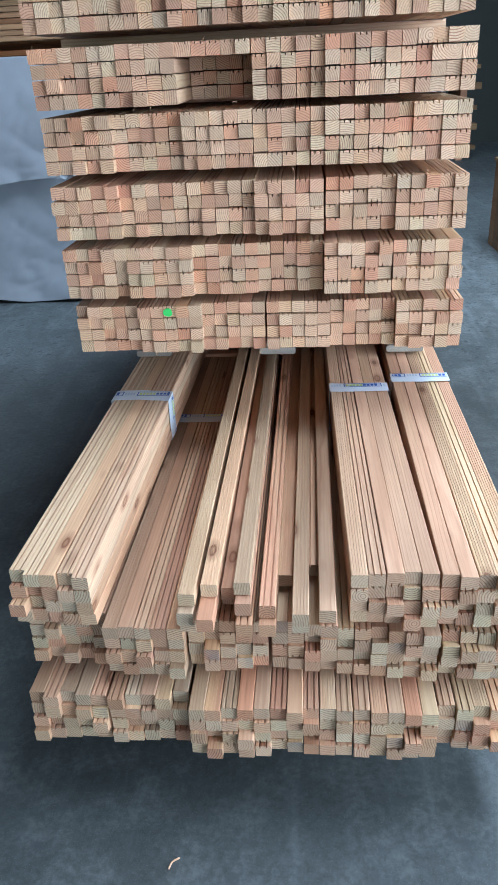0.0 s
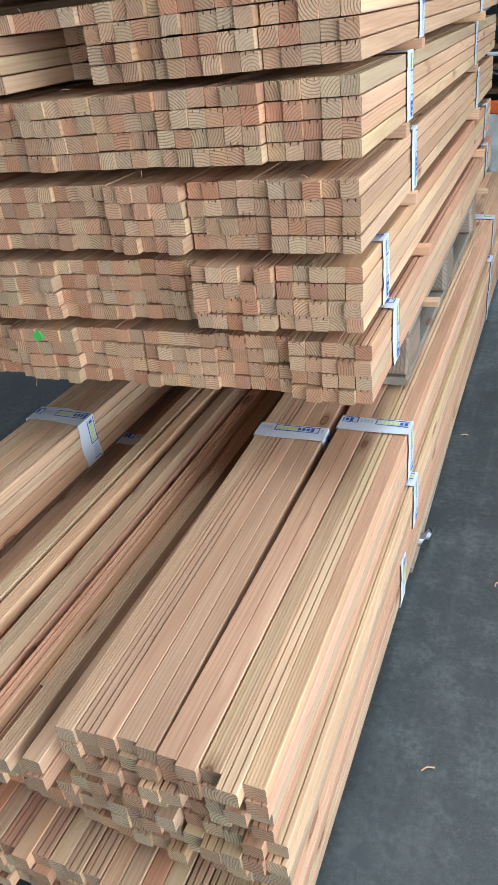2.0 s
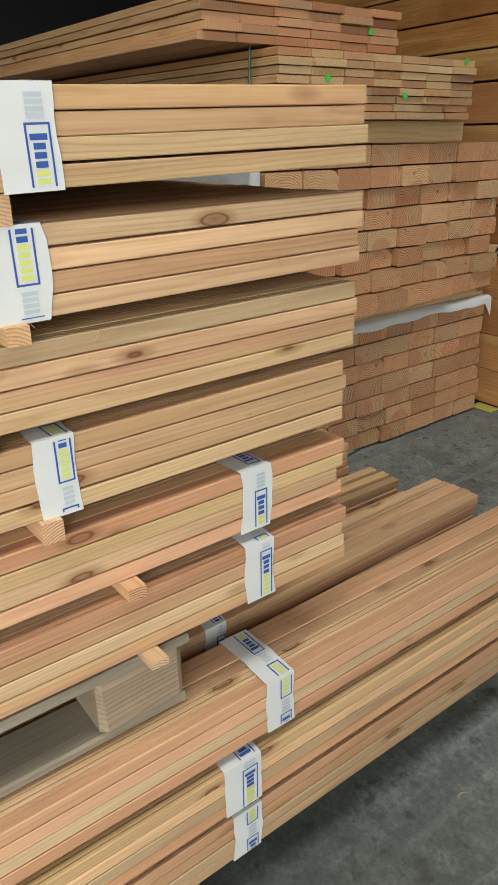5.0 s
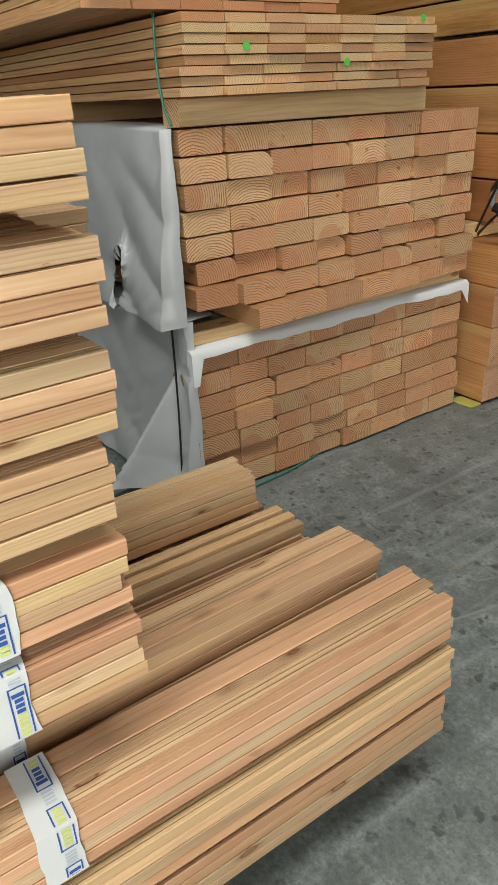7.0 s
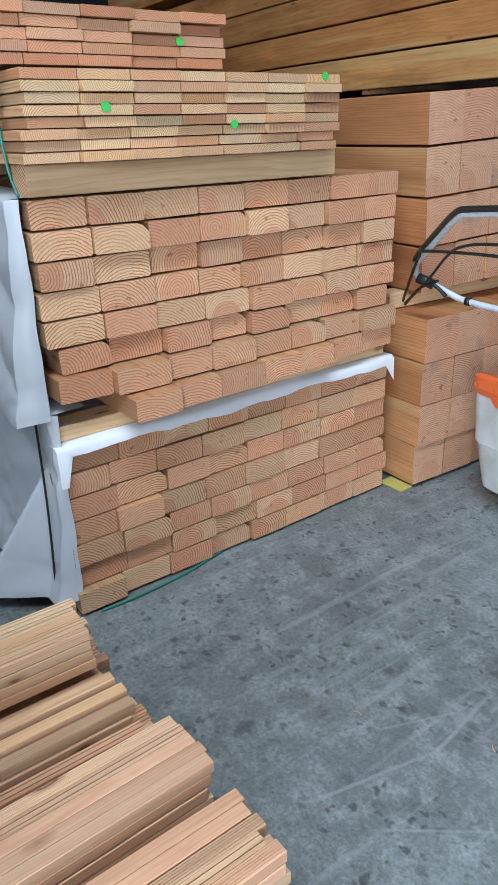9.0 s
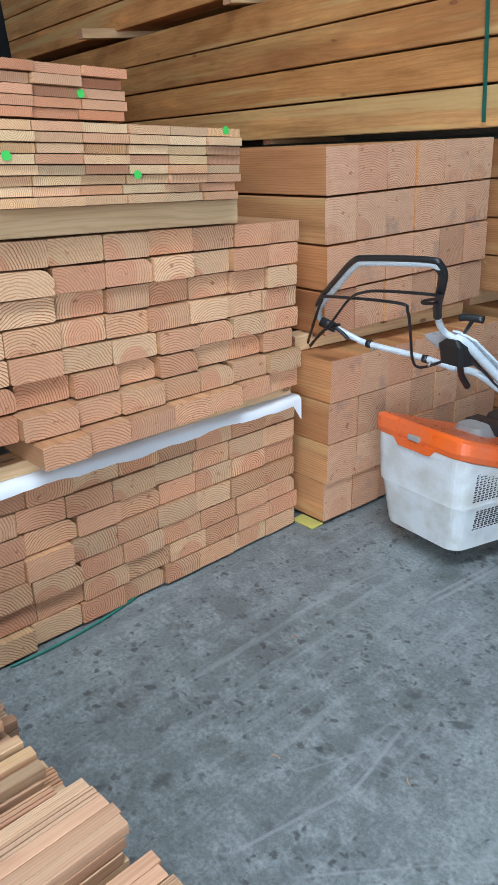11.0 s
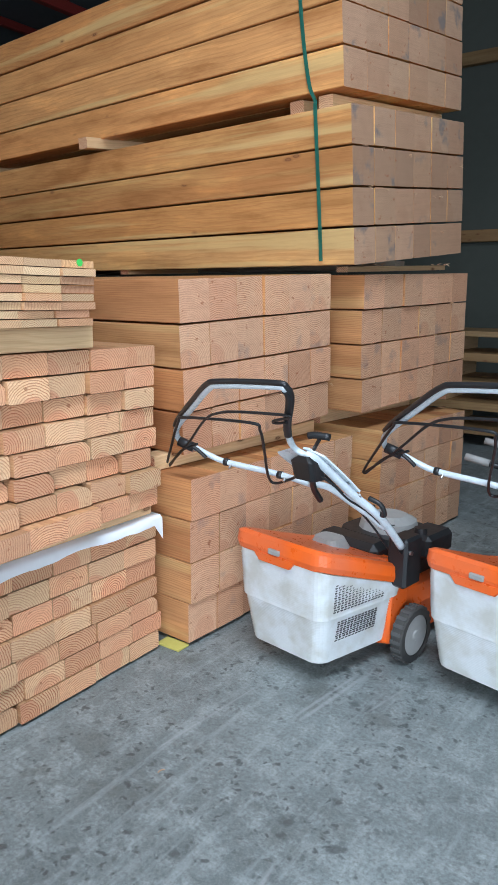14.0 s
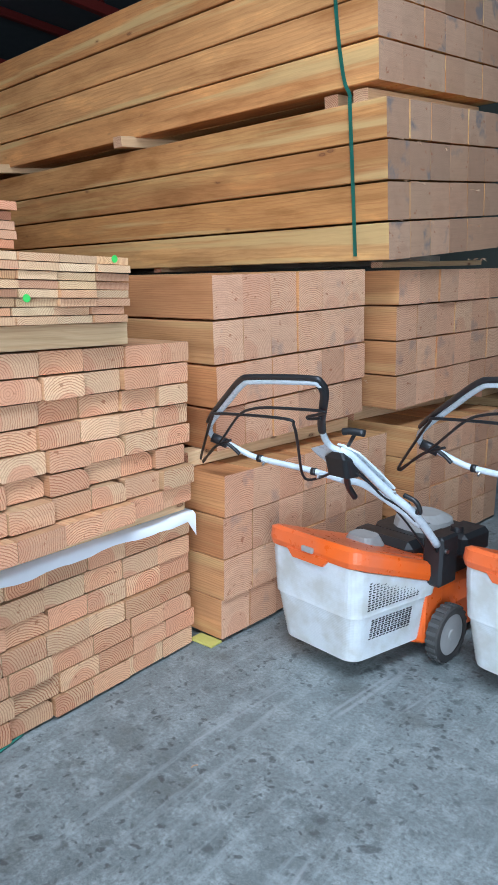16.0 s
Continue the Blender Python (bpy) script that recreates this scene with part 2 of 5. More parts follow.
def concrete(name):
    m, n, l, b = mat(name)
    tc = n.new("ShaderNodeTexCoord").outputs["Object"]
    sp = n.new("ShaderNodeSeparateXYZ")
    l.new(tc, sp.inputs[0])
    big = noise_tex(n, l, tc, 1.1, 6.0, 0.62)
    mid = noise_tex(n, l, tc, 9.0, 9.0, 0.75)
    fine = noise_tex(n, l, tc, 70.0, 6.0, 0.7)
    grit = noise_tex(n, l, tc, 260.0, 4.0, 0.7)
    col = ramp(n, l, big, [(0.30, (0.092, 0.101, 0.104)), (0.5, (0.126, 0.137, 0.141)), (0.70, (0.200, 0.214, 0.220))])
    col = mixc(n, l, ramp(n, l, mid, [(0.47, (0, 0, 0)), (0.60, (0.6,) * 3)]), col, (0.252, 0.265, 0.272))
    col = mixc(n, l, ramp(n, l, fine, [(0.40, (0, 0, 0)), (0.62, (0.6,) * 3)]), col, (0.062, 0.065, 0.065))
    col = mixc(n, l, ramp(n, l, grit, [(0.55, (0, 0, 0)), (0.70, (0.45,) * 3)]), col, (0.30, 0.31, 0.315))
    # dusty worn aisle, swept rest; light and shade painted in: aisle brighter, rest darker
    worn_lit = maths(n, l, "MULTIPLY_ADD", big, 1.8, maths(n, l, "MULTIPLY_ADD", sp.outputs[1], 1.0, -0.9))
    dust_light = ramp(n, l, maths(n, l, "DIVIDE", worn_lit, 6.0), [(0.46, (0.48, 0.465, 0.44)), (0.80, (1.50, 1.49, 1.48))])
    col = mixc(n, l, 1.0, col, dust_light, "MULTIPLY")
    # brownish old damp patches
    damp = ramp(n, l, noise_tex(n, l, tc, 2.6, 7.0, 0.72), [(0.55, (0, 0, 0)), (0.66, (0.5,) * 3)])
    col = mixc(n, l, damp, col, (0.082, 0.082, 0.074))
    # dark drops of two sizes, denser over some patches
    nz = n.new("ShaderNodeTexNoise")
    nz.inputs["Scale"].default_value, nz.inputs["Detail"].default_value = 26.0, 4.0
    l.new(tc, nz.inputs["Vector"])
    sc = n.new("ShaderNodeVectorMath")
    sc.operation = "SCALE"
    sc.inputs["Scale"].default_value = 0.075
    l.new(nz.outputs["Color"], sc.inputs[0])
    wv = n.new("ShaderNodeVectorMath")
    wv.operation = "ADD"
    l.new(tc, wv.inputs[0])
    l.new(sc.outputs[0], wv.inputs[1])
    for k, (scale, size, lo, amt) in enumerate(((13.0, 0.30, 0.47, 0.75), (27.0, 0.36, 0.38, 0.9))):
        v = n.new("ShaderNodeTexVoronoi")
        v.inputs["Scale"].default_value = scale
        l.new(wv.outputs[0], v.inputs["Vector"])
        pick = n.new("ShaderNodeSeparateXYZ")
        l.new(v.outputs["Color"], pick.inputs[0])
        keep = ramp(n, l, pick.outputs[0], [(0.25, (0, 0, 0)), (0.6, (1, 1, 1))])
        spot = ramp(n, l, maths(n, l, "ADD", v.outputs["Distance"], maths(n, l, "MULTIPLY_ADD", pick.outputs[1], 0.22, -0.04)), [(0.0, (1, 1, 1)), (size * 0.75, (0.8,) * 3), (size * 1.2, (0, 0, 0))])
        patch = ramp(n, l, noise_tex(n, l, mapped(n, l, tc, (1, 1, 1), None), 1.5 + k, 2.0), [(lo, (0, 0, 0)), (lo + 0.10, (amt,) * 3)])
        col = mixc(n, l, maths(n, l, "MULTIPLY", maths(n, l, "MULTIPLY", spot, keep), patch), col, (0.050, 0.051, 0.053))
    # pale drag marks: fine parallel streaks and single scratches
    turn = n.new("ShaderNodeMapping")
    turn.inputs["Rotation"].default_value, turn.inputs["Scale"].default_value = (0, 0, radians(8)), (13.0, 0.9, 1.0)
    l.new(tc, turn.inputs["Vector"])
    w = noise_tex(n, l, turn.outputs[0], 1.5, 6.0, 0.6)
    busy = ramp(n, l, maths(n, l, "DIVIDE", worn_lit, 6.0), [(0.55, (0.12,) * 3), (0.80, (1, 1, 1))])
    col = mixc(n, l, maths(n, l, "MULTIPLY", ramp(n, l, w, [(0.54, (0, 0, 0)), (0.72, (0.62,) * 3)]), busy), col, (0.33, 0.345, 0.355))
    # speckle of grit and small chips
    chip = noise_tex(n, l, tc, 120.0, 5.0, 0.8)
    col = mixc(n, l, ramp(n, l, chip, [(0.56, (0, 0, 0)), (0.64, (0.55,) * 3)]), col, (0.06, 0.063, 0.063))
    col = mixc(n, l, maths(n, l, "MULTIPLY", ramp(n, l, chip, [(0.35, (0.45,) * 3), (0.42, (0, 0, 0))]), busy), col, (0.34, 0.36, 0.36))
    col = mixc(n, l, 1.0, col, (0.95, 1.01, 0.99), "MULTIPLY")
    for a, e, width, strength in SCRATCHES:
        col = mixc(n, l, scratch(n, l, sp, a, e, width, strength, fine), col, (0.36, 0.375, 0.385))
    l.new(col, b.inputs["Base Color"])
    l.new(maths(n, l, "MULTIPLY_ADD", mid, 0.25, 0.36), b.inputs["Roughness"])
    b.inputs["Specular IOR Level"].default_value = 0.4
    bump(n, l, b, maths(n, l, "ADD", fine, mid), 0.14, 0.002)
    return m


SCRATCHES = [((-0.08, 5.82), (-0.02, 6.32), 0.012, 0.9), ((-0.11, 5.84), (-0.05, 6.30), 0.010, 0.8), ((-0.40, 5.35), (-0.34, 6.0), 0.007, 0.6),
             ((0.17, 4.55), (0.262, 4.93), 0.007, 0.7), ((0.265, 4.90), (0.225, 5.20), 0.008, 0.8), ((0.11, 4.85), (0.215, 5.10), 0.005, 0.5),
             ((0.10, 6.02), (0.16, 6.32), 0.007, 0.6), ((0.30, 4.6), (0.95, 5.4), 0.005, 0.5), ((0.72, 3.2), (0.84, 4.1), 0.004, 0.3)]


def film(name, col, rough, grey=0.25):
    m, n, l, b = mat(name)
    tc = n.new("ShaderNodeTexCoord").outputs["Object"]
    f = noise_tex(n, l, tc, 3.0, 5.0)
    c = mixc(n, l, ramp(n, l, f, [(0.35, (0, 0, 0)), (0.75, (grey,) * 3)]), col, (0.30, 0.31, 0.32))
    l.new(c, b.inputs["Base Color"])
    b.inputs["Roughness"].default_value = rough
    bump(n, l, b, noise_tex(n, l, tc, 14.0, 5.0), 0.22, 0.004)
    return m


W_LATH = wood("lath_wood", (0.73, 0.53, 0.345), (0.69, 0.385, 0.25), (0.40, 0.17, 0.085), 0.0056, contrast=0.40, knots=1.1, vary=0.7, figure=0.28)
W_LATH_END = wood("lath_end_grain", (0.74, 0.54, 0.345), (0.64, 0.33, 0.20), (0.27, 0.10, 0.05), 0.0042, end=True, contrast=0.9, vary=0.6)
W_OLD_END = wood("weathered_lath_end", (0.56, 0.44, 0.29), (0.50, 0.27, 0.16), (0.17, 0.078, 0.042), 0.0042, end=True, contrast=0.9, stain=0.5, vary=0.6)
W_BOARD = wood("board_wood", (0.68, 0.45, 0.255), (0.60, 0.32, 0.17), (0.36, 0.15, 0.06), 0.0080, contrast=0.6)
W_BOARD_END = wood("board_end_grain", (0.90, 0.63, 0.375), (0.82, 0.44, 0.26), (0.38, 0.10, 0.035), 0.0095, end=True, contrast=1.0, vary=0.22, heart=0.9)
W_PLANK_END = wood("plank_end_grain", (0.78, 0.56, 0.335), (0.68, 0.37, 0.22), (0.34, 0.12, 0.05), 0.0058, end=True, contrast=0.85, vary=0.7)
W_RED_PLANK_END = wood("reddish_plank_end", (0.66, 0.40, 0.25), (0.55, 0.25, 0.14), (0.34, 0.11, 0.045), 0.0058, end=True, contrast=0.75, vary=0.5)
W_BEAM = wood("beam_wood", (0.70, 0.405, 0.17), (0.58, 0.245, 0.09), (0.38, 0.145, 0.045), 0.024, knots=0.14, contrast=0.42, vary=0.9, figure=0.8)
W_BEAM_RED = wood("reddish_beam_wood", (0.66, 0.38, 0.175), (0.58, 0.245, 0.10), (0.36, 0.135, 0.05), 0.0095, knots=0.12, contrast=0.65, vary=0.6, figure=0.4)
W_BEAM_END = wood("beam_end_grain", (0.83, 0.535, 0.345), (0.74, 0.41, 0.255), (0.36, 0.125, 0.05), 0.0098, end=True, contrast=0.85, stain=0.38, vary=0.2, heart=0.7)
# dusty sawn ends of the top packs, their weaker light put into the colour
W_DUSTY_DIM_END = wood("dusty_beam_end", (0.54, 0.345, 0.225), (0.47, 0.28, 0.175), (0.29, 0.14, 0.08), 0.0088, end=True, contrast=0.3, stain=0.75, vary=0.2, heart=0.5)
W_PALE = wood("pale_bearer_wood", (0.86, 0.62, 0.36), (0.82, 0.55, 0.30), (0.58, 0.32, 0.14), 0.012, contrast=0.35, knots=0.9, vary=0.0)
W_PALLET = wood("weathered_pallet_wood", (0.44, 0.40, 0.34), (0.33, 0.29, 0.235), (0.15, 0.125, 0.10), 0.006, contrast=0.35, vary=0.2, stain=0.5)
W_BLOCK = wood("pallet_block_wood", (0.40, 0.32, 0.24), (0.30, 0.22, 0.155), (0.12, 0.08, 0.055), 0.0085, contrast=0.6, knots=0.8, stain=0.6, vary=0.2)
W_RAIL = wood("rail_wood", (0.42, 0.28, 0.14), (0.36, 0.22, 0.10), (0.22, 0.11, 0.05), 0.006)
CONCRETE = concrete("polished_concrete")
TARP = film("silver_grey_film", (0.60, 0.625, 0.66), 0.30, 0.4)
SHEET = film("white_film", (0.80, 0.82, 0.85), 0.42, 0.1)
TAPE = film("white_tape", (0.66, 0.68, 0.70), 0.45, 0.15)
BLUE = plain("blue_print", (0.03, 0.10, 0.36), 0.5)
LIME = plain("lime_print", (0.66, 0.72, 0.22), 0.5)
PALEINK = plain("pale_blue_print", (0.50, 0.56, 0.64), 0.5)
GREEN = plain("green_paint", (0.10, 0.62, 0.11), 0.5, wear=0.3, scale=220.0)
STRAP = plain("green_strap", (0.04, 0.21, 0.155), 0.4)
CORD = plain("black_cord", (0.015, 0.016, 0.018), 0.6)
WALL = plain("wall_panel", (0.080, 0.089, 0.074), 0.6, wear=0.1, scale=8.0)
# darker wall colour that stands in for shade on the west side
SHADEWALL = plain("dark_wall_panel", (0.055, 0.06, 0.065), 0.7, wear=0.2, scale=6.0)
ROOF = plain("roof_panel", (0.10, 0.11, 0.12), 0.6, wear=0.15, scale=5.0)
REDSTEEL = plain("red_oxide_steel", (0.20, 0.025, 0.02), 0.5)
ORANGE = plain("orange_plastic", (0.82, 0.13, 0.012), 0.30, wear=0.08, dirt_amt=0.15)
WHITEPL = plain("white_plastic", (0.74, 0.77, 0.78), 0.42, wear=0.16, scale=90.0, dirt=(0.46, 0.44, 0.36), dirt_amt=0.5)
BLACKPL = plain("black_plastic", (0.018, 0.019, 0.021), 0.42, wear=0.3)
RUBBER = plain("tyre_rubber", (0.028, 0.028, 0.028), 0.75, wear=0.3, dirt=(0.12, 0.11, 0.10), dirt_amt=0.6)
TREAD = plain("dusty_tread", (0.085, 0.085, 0.082), 0.8, wear=0.3)
GREYPL = plain("grey_plastic", (0.33, 0.33, 0.32), 0.5)
TUBE = plain("white_lacquer", (0.58, 0.65, 0.70), 0.28, wear=0.05)
STEEL = plain("zinc_steel", (0.55, 0.55, 0.55), 0.35, metal=1.0)
DIRTY = plain("cracked_yellow_board", (0.55, 0.50, 0.12), 0.8)


# ---- building helpers ----
def finish(name, me, material, parent=None, label="", m=None):
    for mm in (material if isinstance(material, (list, tuple)) else [material]):
        me.materials.append(mm)
    ob = new(name, me)
    if parent is not None:
        ob.parent = parent
    if m is not None:
        ob.matrix_basis = m
    if label:
        ob["label"] = label
    return ob


def part(name, bm, material, parent=None, label="", m=None, smooth=False):
    me = bpy.data.meshes.new(name)
    bm.normal_update()
    if smooth:
        for f in bm.faces:
            f.smooth = True
    bm.to_mesh(me)
    bm.free()
    return finish(name, me, material, parent, label, m)


def thing(name, label, category, group="", m=None, kind=""):
    ob = new(name)
    ob.empty_display_size = 0.1
    if m is not None:
        ob.matrix_basis = m
    return tagged(ob, label, category, group, kind)


def block(x0, x1, y0, y1, z0, z1, bevel=0.0, bm=None):
    own = bmesh.new()
    bmesh.ops.create_cube(own, size=1.0)
    for v in own.verts:
        v.co = Vector(((x0, x1)[v.co.x > 0], (y0, y1)[v.co.y > 0], (z0, z1)[v.co.z > 0]))
    if bevel:
        bmesh.ops.bevel(own, geom=own.edges[:], offset=bevel, segments=1, affect="EDGES")
    if bm is None:
        return own
    me = bpy.data.meshes.new("tmp")
    own.to_mesh(me)
    own.free()
    bm.from_mesh(me)
    bpy.data.meshes.remove(me)
    return bm


def smooth_line(pts, n=6):
    pts = [Vector(p) for p in pts]
    out = []
    for i in range(len(pts) - 1):
        a, b, c, d = pts[max(i - 1, 0)], pts[i], pts[i + 1], pts[min(i + 2, len(pts) - 1)]
        for k in range(n):
            t = k / n
            out.append(0.5 * ((2 * b) + (c - a) * t + (2 * a - 5 * b + 4 * c - d) * t * t + (3 * b - a - 3 * c + d) * t ** 3))
    return out + [pts[-1]]


def tube(pts, r, seg=10, bm=None, n=6):
    """A round tube along a smoothed line."""
    bm = bm or bmesh.new()
    line = smooth_line(pts, n)
    rings, ref = [], Vector((0.3, 0.2, 1)).normalized()
    for i, p in enumerate(line):
        d = (line[min(i + 1, len(line) - 1)] - line[max(i - 1, 0)]).normalized()
        u = d.cross(ref)
        if u.length < 1e-3:
            u = d.cross(Vector((1, 0, 0)))
        u.normalize()
        v = d.cross(u)
        rings.append([bm.verts.new(p + r * (math.cos(a) * u + math.sin(a) * v)) for a in (2 * math.pi * k / seg for k in range(seg))])
    for a, b in zip(rings, rings[1:]):
        for k in range(seg):
            bm.faces.new((a[k], a[(k + 1) % seg], b[(k + 1) % seg], b[k])).smooth = True
    bm.faces.new(rings[0][::-1])
    bm.faces.new(rings[-1])
    return bm


def disc(axis_from, axis_to, r0, r1, seg=24, bm=None):
    """A cylinder or cone between two points."""
    bm = bm or bmesh.new()
    a, b = Vector(axis_from), Vector(axis_to)
    d = (b - a).normalized()
    u = d.orthogonal().normalized()
    v = d.cross(u)
    lo = [bm.verts.new(a + r0 * (math.cos(t) * u + math.sin(t) * v)) for t in (2 * math.pi * k / seg for k in range(seg))]
    hi = [bm.verts.new(b + r1 * (math.cos(t) * u + math.sin(t) * v)) for t in (2 * math.pi * k / seg for k in range(seg))]
    for k in range(seg):
        bm.faces.new((lo[k], lo[(k + 1) % seg], hi[(k + 1) % seg], hi[k]))
    bm.faces.new(lo[::-1])
    bm.faces.new(hi)
    return bm


def prism(profile, length, caps_slot=1):
    """A piece of timber: a profile in x and z drawn along y, its two ends in the second material."""
    n = len(profile)
    verts = [(x, 0.0, z) for x, z in profile] + [(x, length, z) for x, z in profile]
    faces = [(i, i + n, (i + 1) % n + n, (i + 1) % n) for i in range(n)]
    faces += [tuple(range(n)), tuple(range(2 * n - 1, n - 1, -1))]
    me = bpy.data.meshes.new("timber")
    me.from_pydata(verts, [], faces)
    for p in me.polygons[-2:]:
        p.material_index = caps_slot
    me.update()
    return me


def lath_profile(w, h, cut=2):
    """A planed lath; its face has no, two or five grooves."""
    c = 0.0013
    g, d = {0: (0, 0), 2: (0.0012, 0.0048), 5: (0.0005, 0.0011)}[cut]
    x, z = w / 2, h
    bottom = [(-x, c), (-x + c, 0), (x - c, 0), (x, c)]
    top = [(x, z - c), (x - c, z)]
    for k in range(cut):
        gx = x * (0.42 - 0.84 * k if cut == 2 else 0.66 - 0.33 * k)
        top += [(gx + g, z), (gx + g * 0.7, z - d), (gx - g * 0.7, z - d), (gx - g, z)]
    top += [(-x + c, z), (-x, z - c)]
    return (bottom + top)[::-1]


def board_profile(w, h, c=0.004):
    x = w / 2
    return [(-x, c), (-x, h - c), (-x + c, h), (x - c, h), (x, h - c), (x, c), (x - c, 0), (-x + c, 0)]


def timber_mesh(profile, length, side, end):
    me = prism(profile, length)
    me.materials.append(side)
    me.materials.append(end)
    return me


# ---- structure ----
def slab(name, x0, x1, y0, y1, z0, z1, material, label, category):
    return tagged(part(name, block(x0, x1, y0, y1, z0, z1), material), label, category, kind="structure")


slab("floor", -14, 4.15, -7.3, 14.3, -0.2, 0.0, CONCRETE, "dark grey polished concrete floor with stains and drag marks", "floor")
slab("ground", -300, 300, -300, 300, -0.6, -0.22, CONCRETE, "grey concrete yard outside the hall", "ground")
slab("wall_north", -14, 4.15, 14.0, 14.3, 0, 6.6, WALL, "grey-green metal panel wall with timber rails", "wall")
slab("wall_west", -14.3, -14, -7.3, 14.3, 0, 6.6, SHADEWALL, "panelled hall wall with shade put into its dark colour", "wall")


def wall_with_opening(name, axis, at, a0, a1, top, o0, o1, otop):
    bm = bmesh.new()
    for b0, b1, z0, z1 in ((a0, o0, 0, top), (o1, a1, 0, top), (o0, o1, otop, top)):
        if axis == "x":
            block(at, at + 0.25, b0, b1, z0, z1, bm=bm)
        else:
            block(b0, b1, at - 0.25, at, z0, z1, bm=bm)
    return tagged(part(name, bm, WALL), "grey panelled hall wall with a wide open doorway", "wall", kind="structure")


wall_with_opening("wall_east", "x", 3.9, -7, 14.0, 6.6, -4.85, 2.45, 3.75)
wall_with_opening("wall_south", "y", -7.02, -14.0, 4.15, 6.6, 0.2, 3.7, 3.4)
# the roof opening and its sheet are unseen, added for the overhead lamp
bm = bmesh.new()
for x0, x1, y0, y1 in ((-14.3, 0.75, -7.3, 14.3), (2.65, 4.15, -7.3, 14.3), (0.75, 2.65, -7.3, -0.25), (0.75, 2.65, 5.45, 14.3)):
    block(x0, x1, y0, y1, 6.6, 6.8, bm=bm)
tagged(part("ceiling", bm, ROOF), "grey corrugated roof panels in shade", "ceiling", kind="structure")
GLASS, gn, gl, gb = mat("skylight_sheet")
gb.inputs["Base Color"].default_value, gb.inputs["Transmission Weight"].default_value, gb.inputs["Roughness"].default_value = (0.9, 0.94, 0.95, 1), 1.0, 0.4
pane = slab("window_1", 0.75, 2.65, -0.25, 5.45, 6.74, 6.76, GLASS, "unseen translucent roof sheet added above the overhead fill lamp", "skylight")
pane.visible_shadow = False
for k, z in enumerate((2.35, 4.65)):
    rail = timber_mesh(board_profile(0.10, 0.16), 17.5, W_RAIL, W_RAIL)
    ob = finish("trim", rail, [], m=pose(3.88, 13.94, z, 0, 0, 90))
    tagged(ob, "horizontal timber rail on the panel wall", "rail", "wall rails", "structure")


def roof_truss(x):
    t = thing("roof_truss", "dark red painted steel roof truss", "truss", "roof trusses", kind="structure", m=pose(x, 0, 0))
    part("bottom_chord", block(-0.06, 0.06, -7, 14, 5.55, 5.70, 0.01), REDSTEEL, t)
    part("top_chord", block(-0.06, 0.06, -7, 14, 6.43, 6.57, 0.01), REDSTEEL, t)
    for k in range(14):
        y = -6.5 + 1.5 * k
        part("web", tube([(0, y, 5.68), (0, y + 0.75 * (1 if k % 2 else -1), 6.45)], 0.035, 8, n=1), REDSTEEL, t)


for x in (-11.0, -7.6, -4.0, 0.0):
    roof_truss(x)


# ---- pallets ----
def pallet(label, x0, x1, y0, y1, z0, z1, rows):
    """A block pallet: three runners, nine blocks, cross boards on top."""
    t = thing("pallet", label, "pallet", "pallets under the laths", m=pose((x0 + x1) / 2, y0, z0))
    w, h = x1 - x0, z1 - z0
    for x in (-w / 2 + 0.055, 0.0, w / 2 - 0.055):
        run = timber_mesh(board_profile(0.10, 0.018), y1 - y0, W_PALLET, W_PALLET)
        finish("runner", run, [], t, m=pose(x, 0, 0))
        for a, b in rows:
            bm = block(-0.055, 0.055, 0, b - a, 0.019, h - 0.021, 0.009)
            for v in bm.verts:
                v.co += Vector(noise.noise_vector(v.co * 40 + Vector((x * 9, a * 7, z0 * 5)))) * 0.005
            part("block", bm, W_BLOCK, t, "rough weathered pallet block", m=pose(x, a - y0, 0))
    for k in range(5):
        x = (w - 0.12) * (k / 4 - 0.5)
        me = timber_mesh(board_profile(0.12, 0.019), y1 - y0 + 0.02, W_PALLET, W_PALLET)
        finish("board", me, [], t, m=pose(x, -0.01, h - 0.0195))
    return t


BLOCKS = [(1.890, 2.038), (2.438, 2.585), (3.030, 3.180)]
pallet("weathered grey pallet standing on the concrete floor", -0.33, 0.500, 1.890, 3.185, 0.0, 0.1595, BLOCKS)
pallet("weathered grey pallet lying on the lower laths", -0.33, 0.480, 1.890, 3.185, 0.5285, 0.6645, BLOCKS)

# ---- lath bundles ----
LW, LH = 0.0281, 0.0267
LATHS = {}


def lath_mesh(length, cut):
    key = (round(length, 2), cut)
    if key not in LATHS:
        LATHS[key] = timber_mesh(lath_profile(LW - 0.0010, LH - 0.0019, cut), length, W_LATH, W_OLD_END if length > 2.5 else W_LATH_END)
    return LATHS[key]


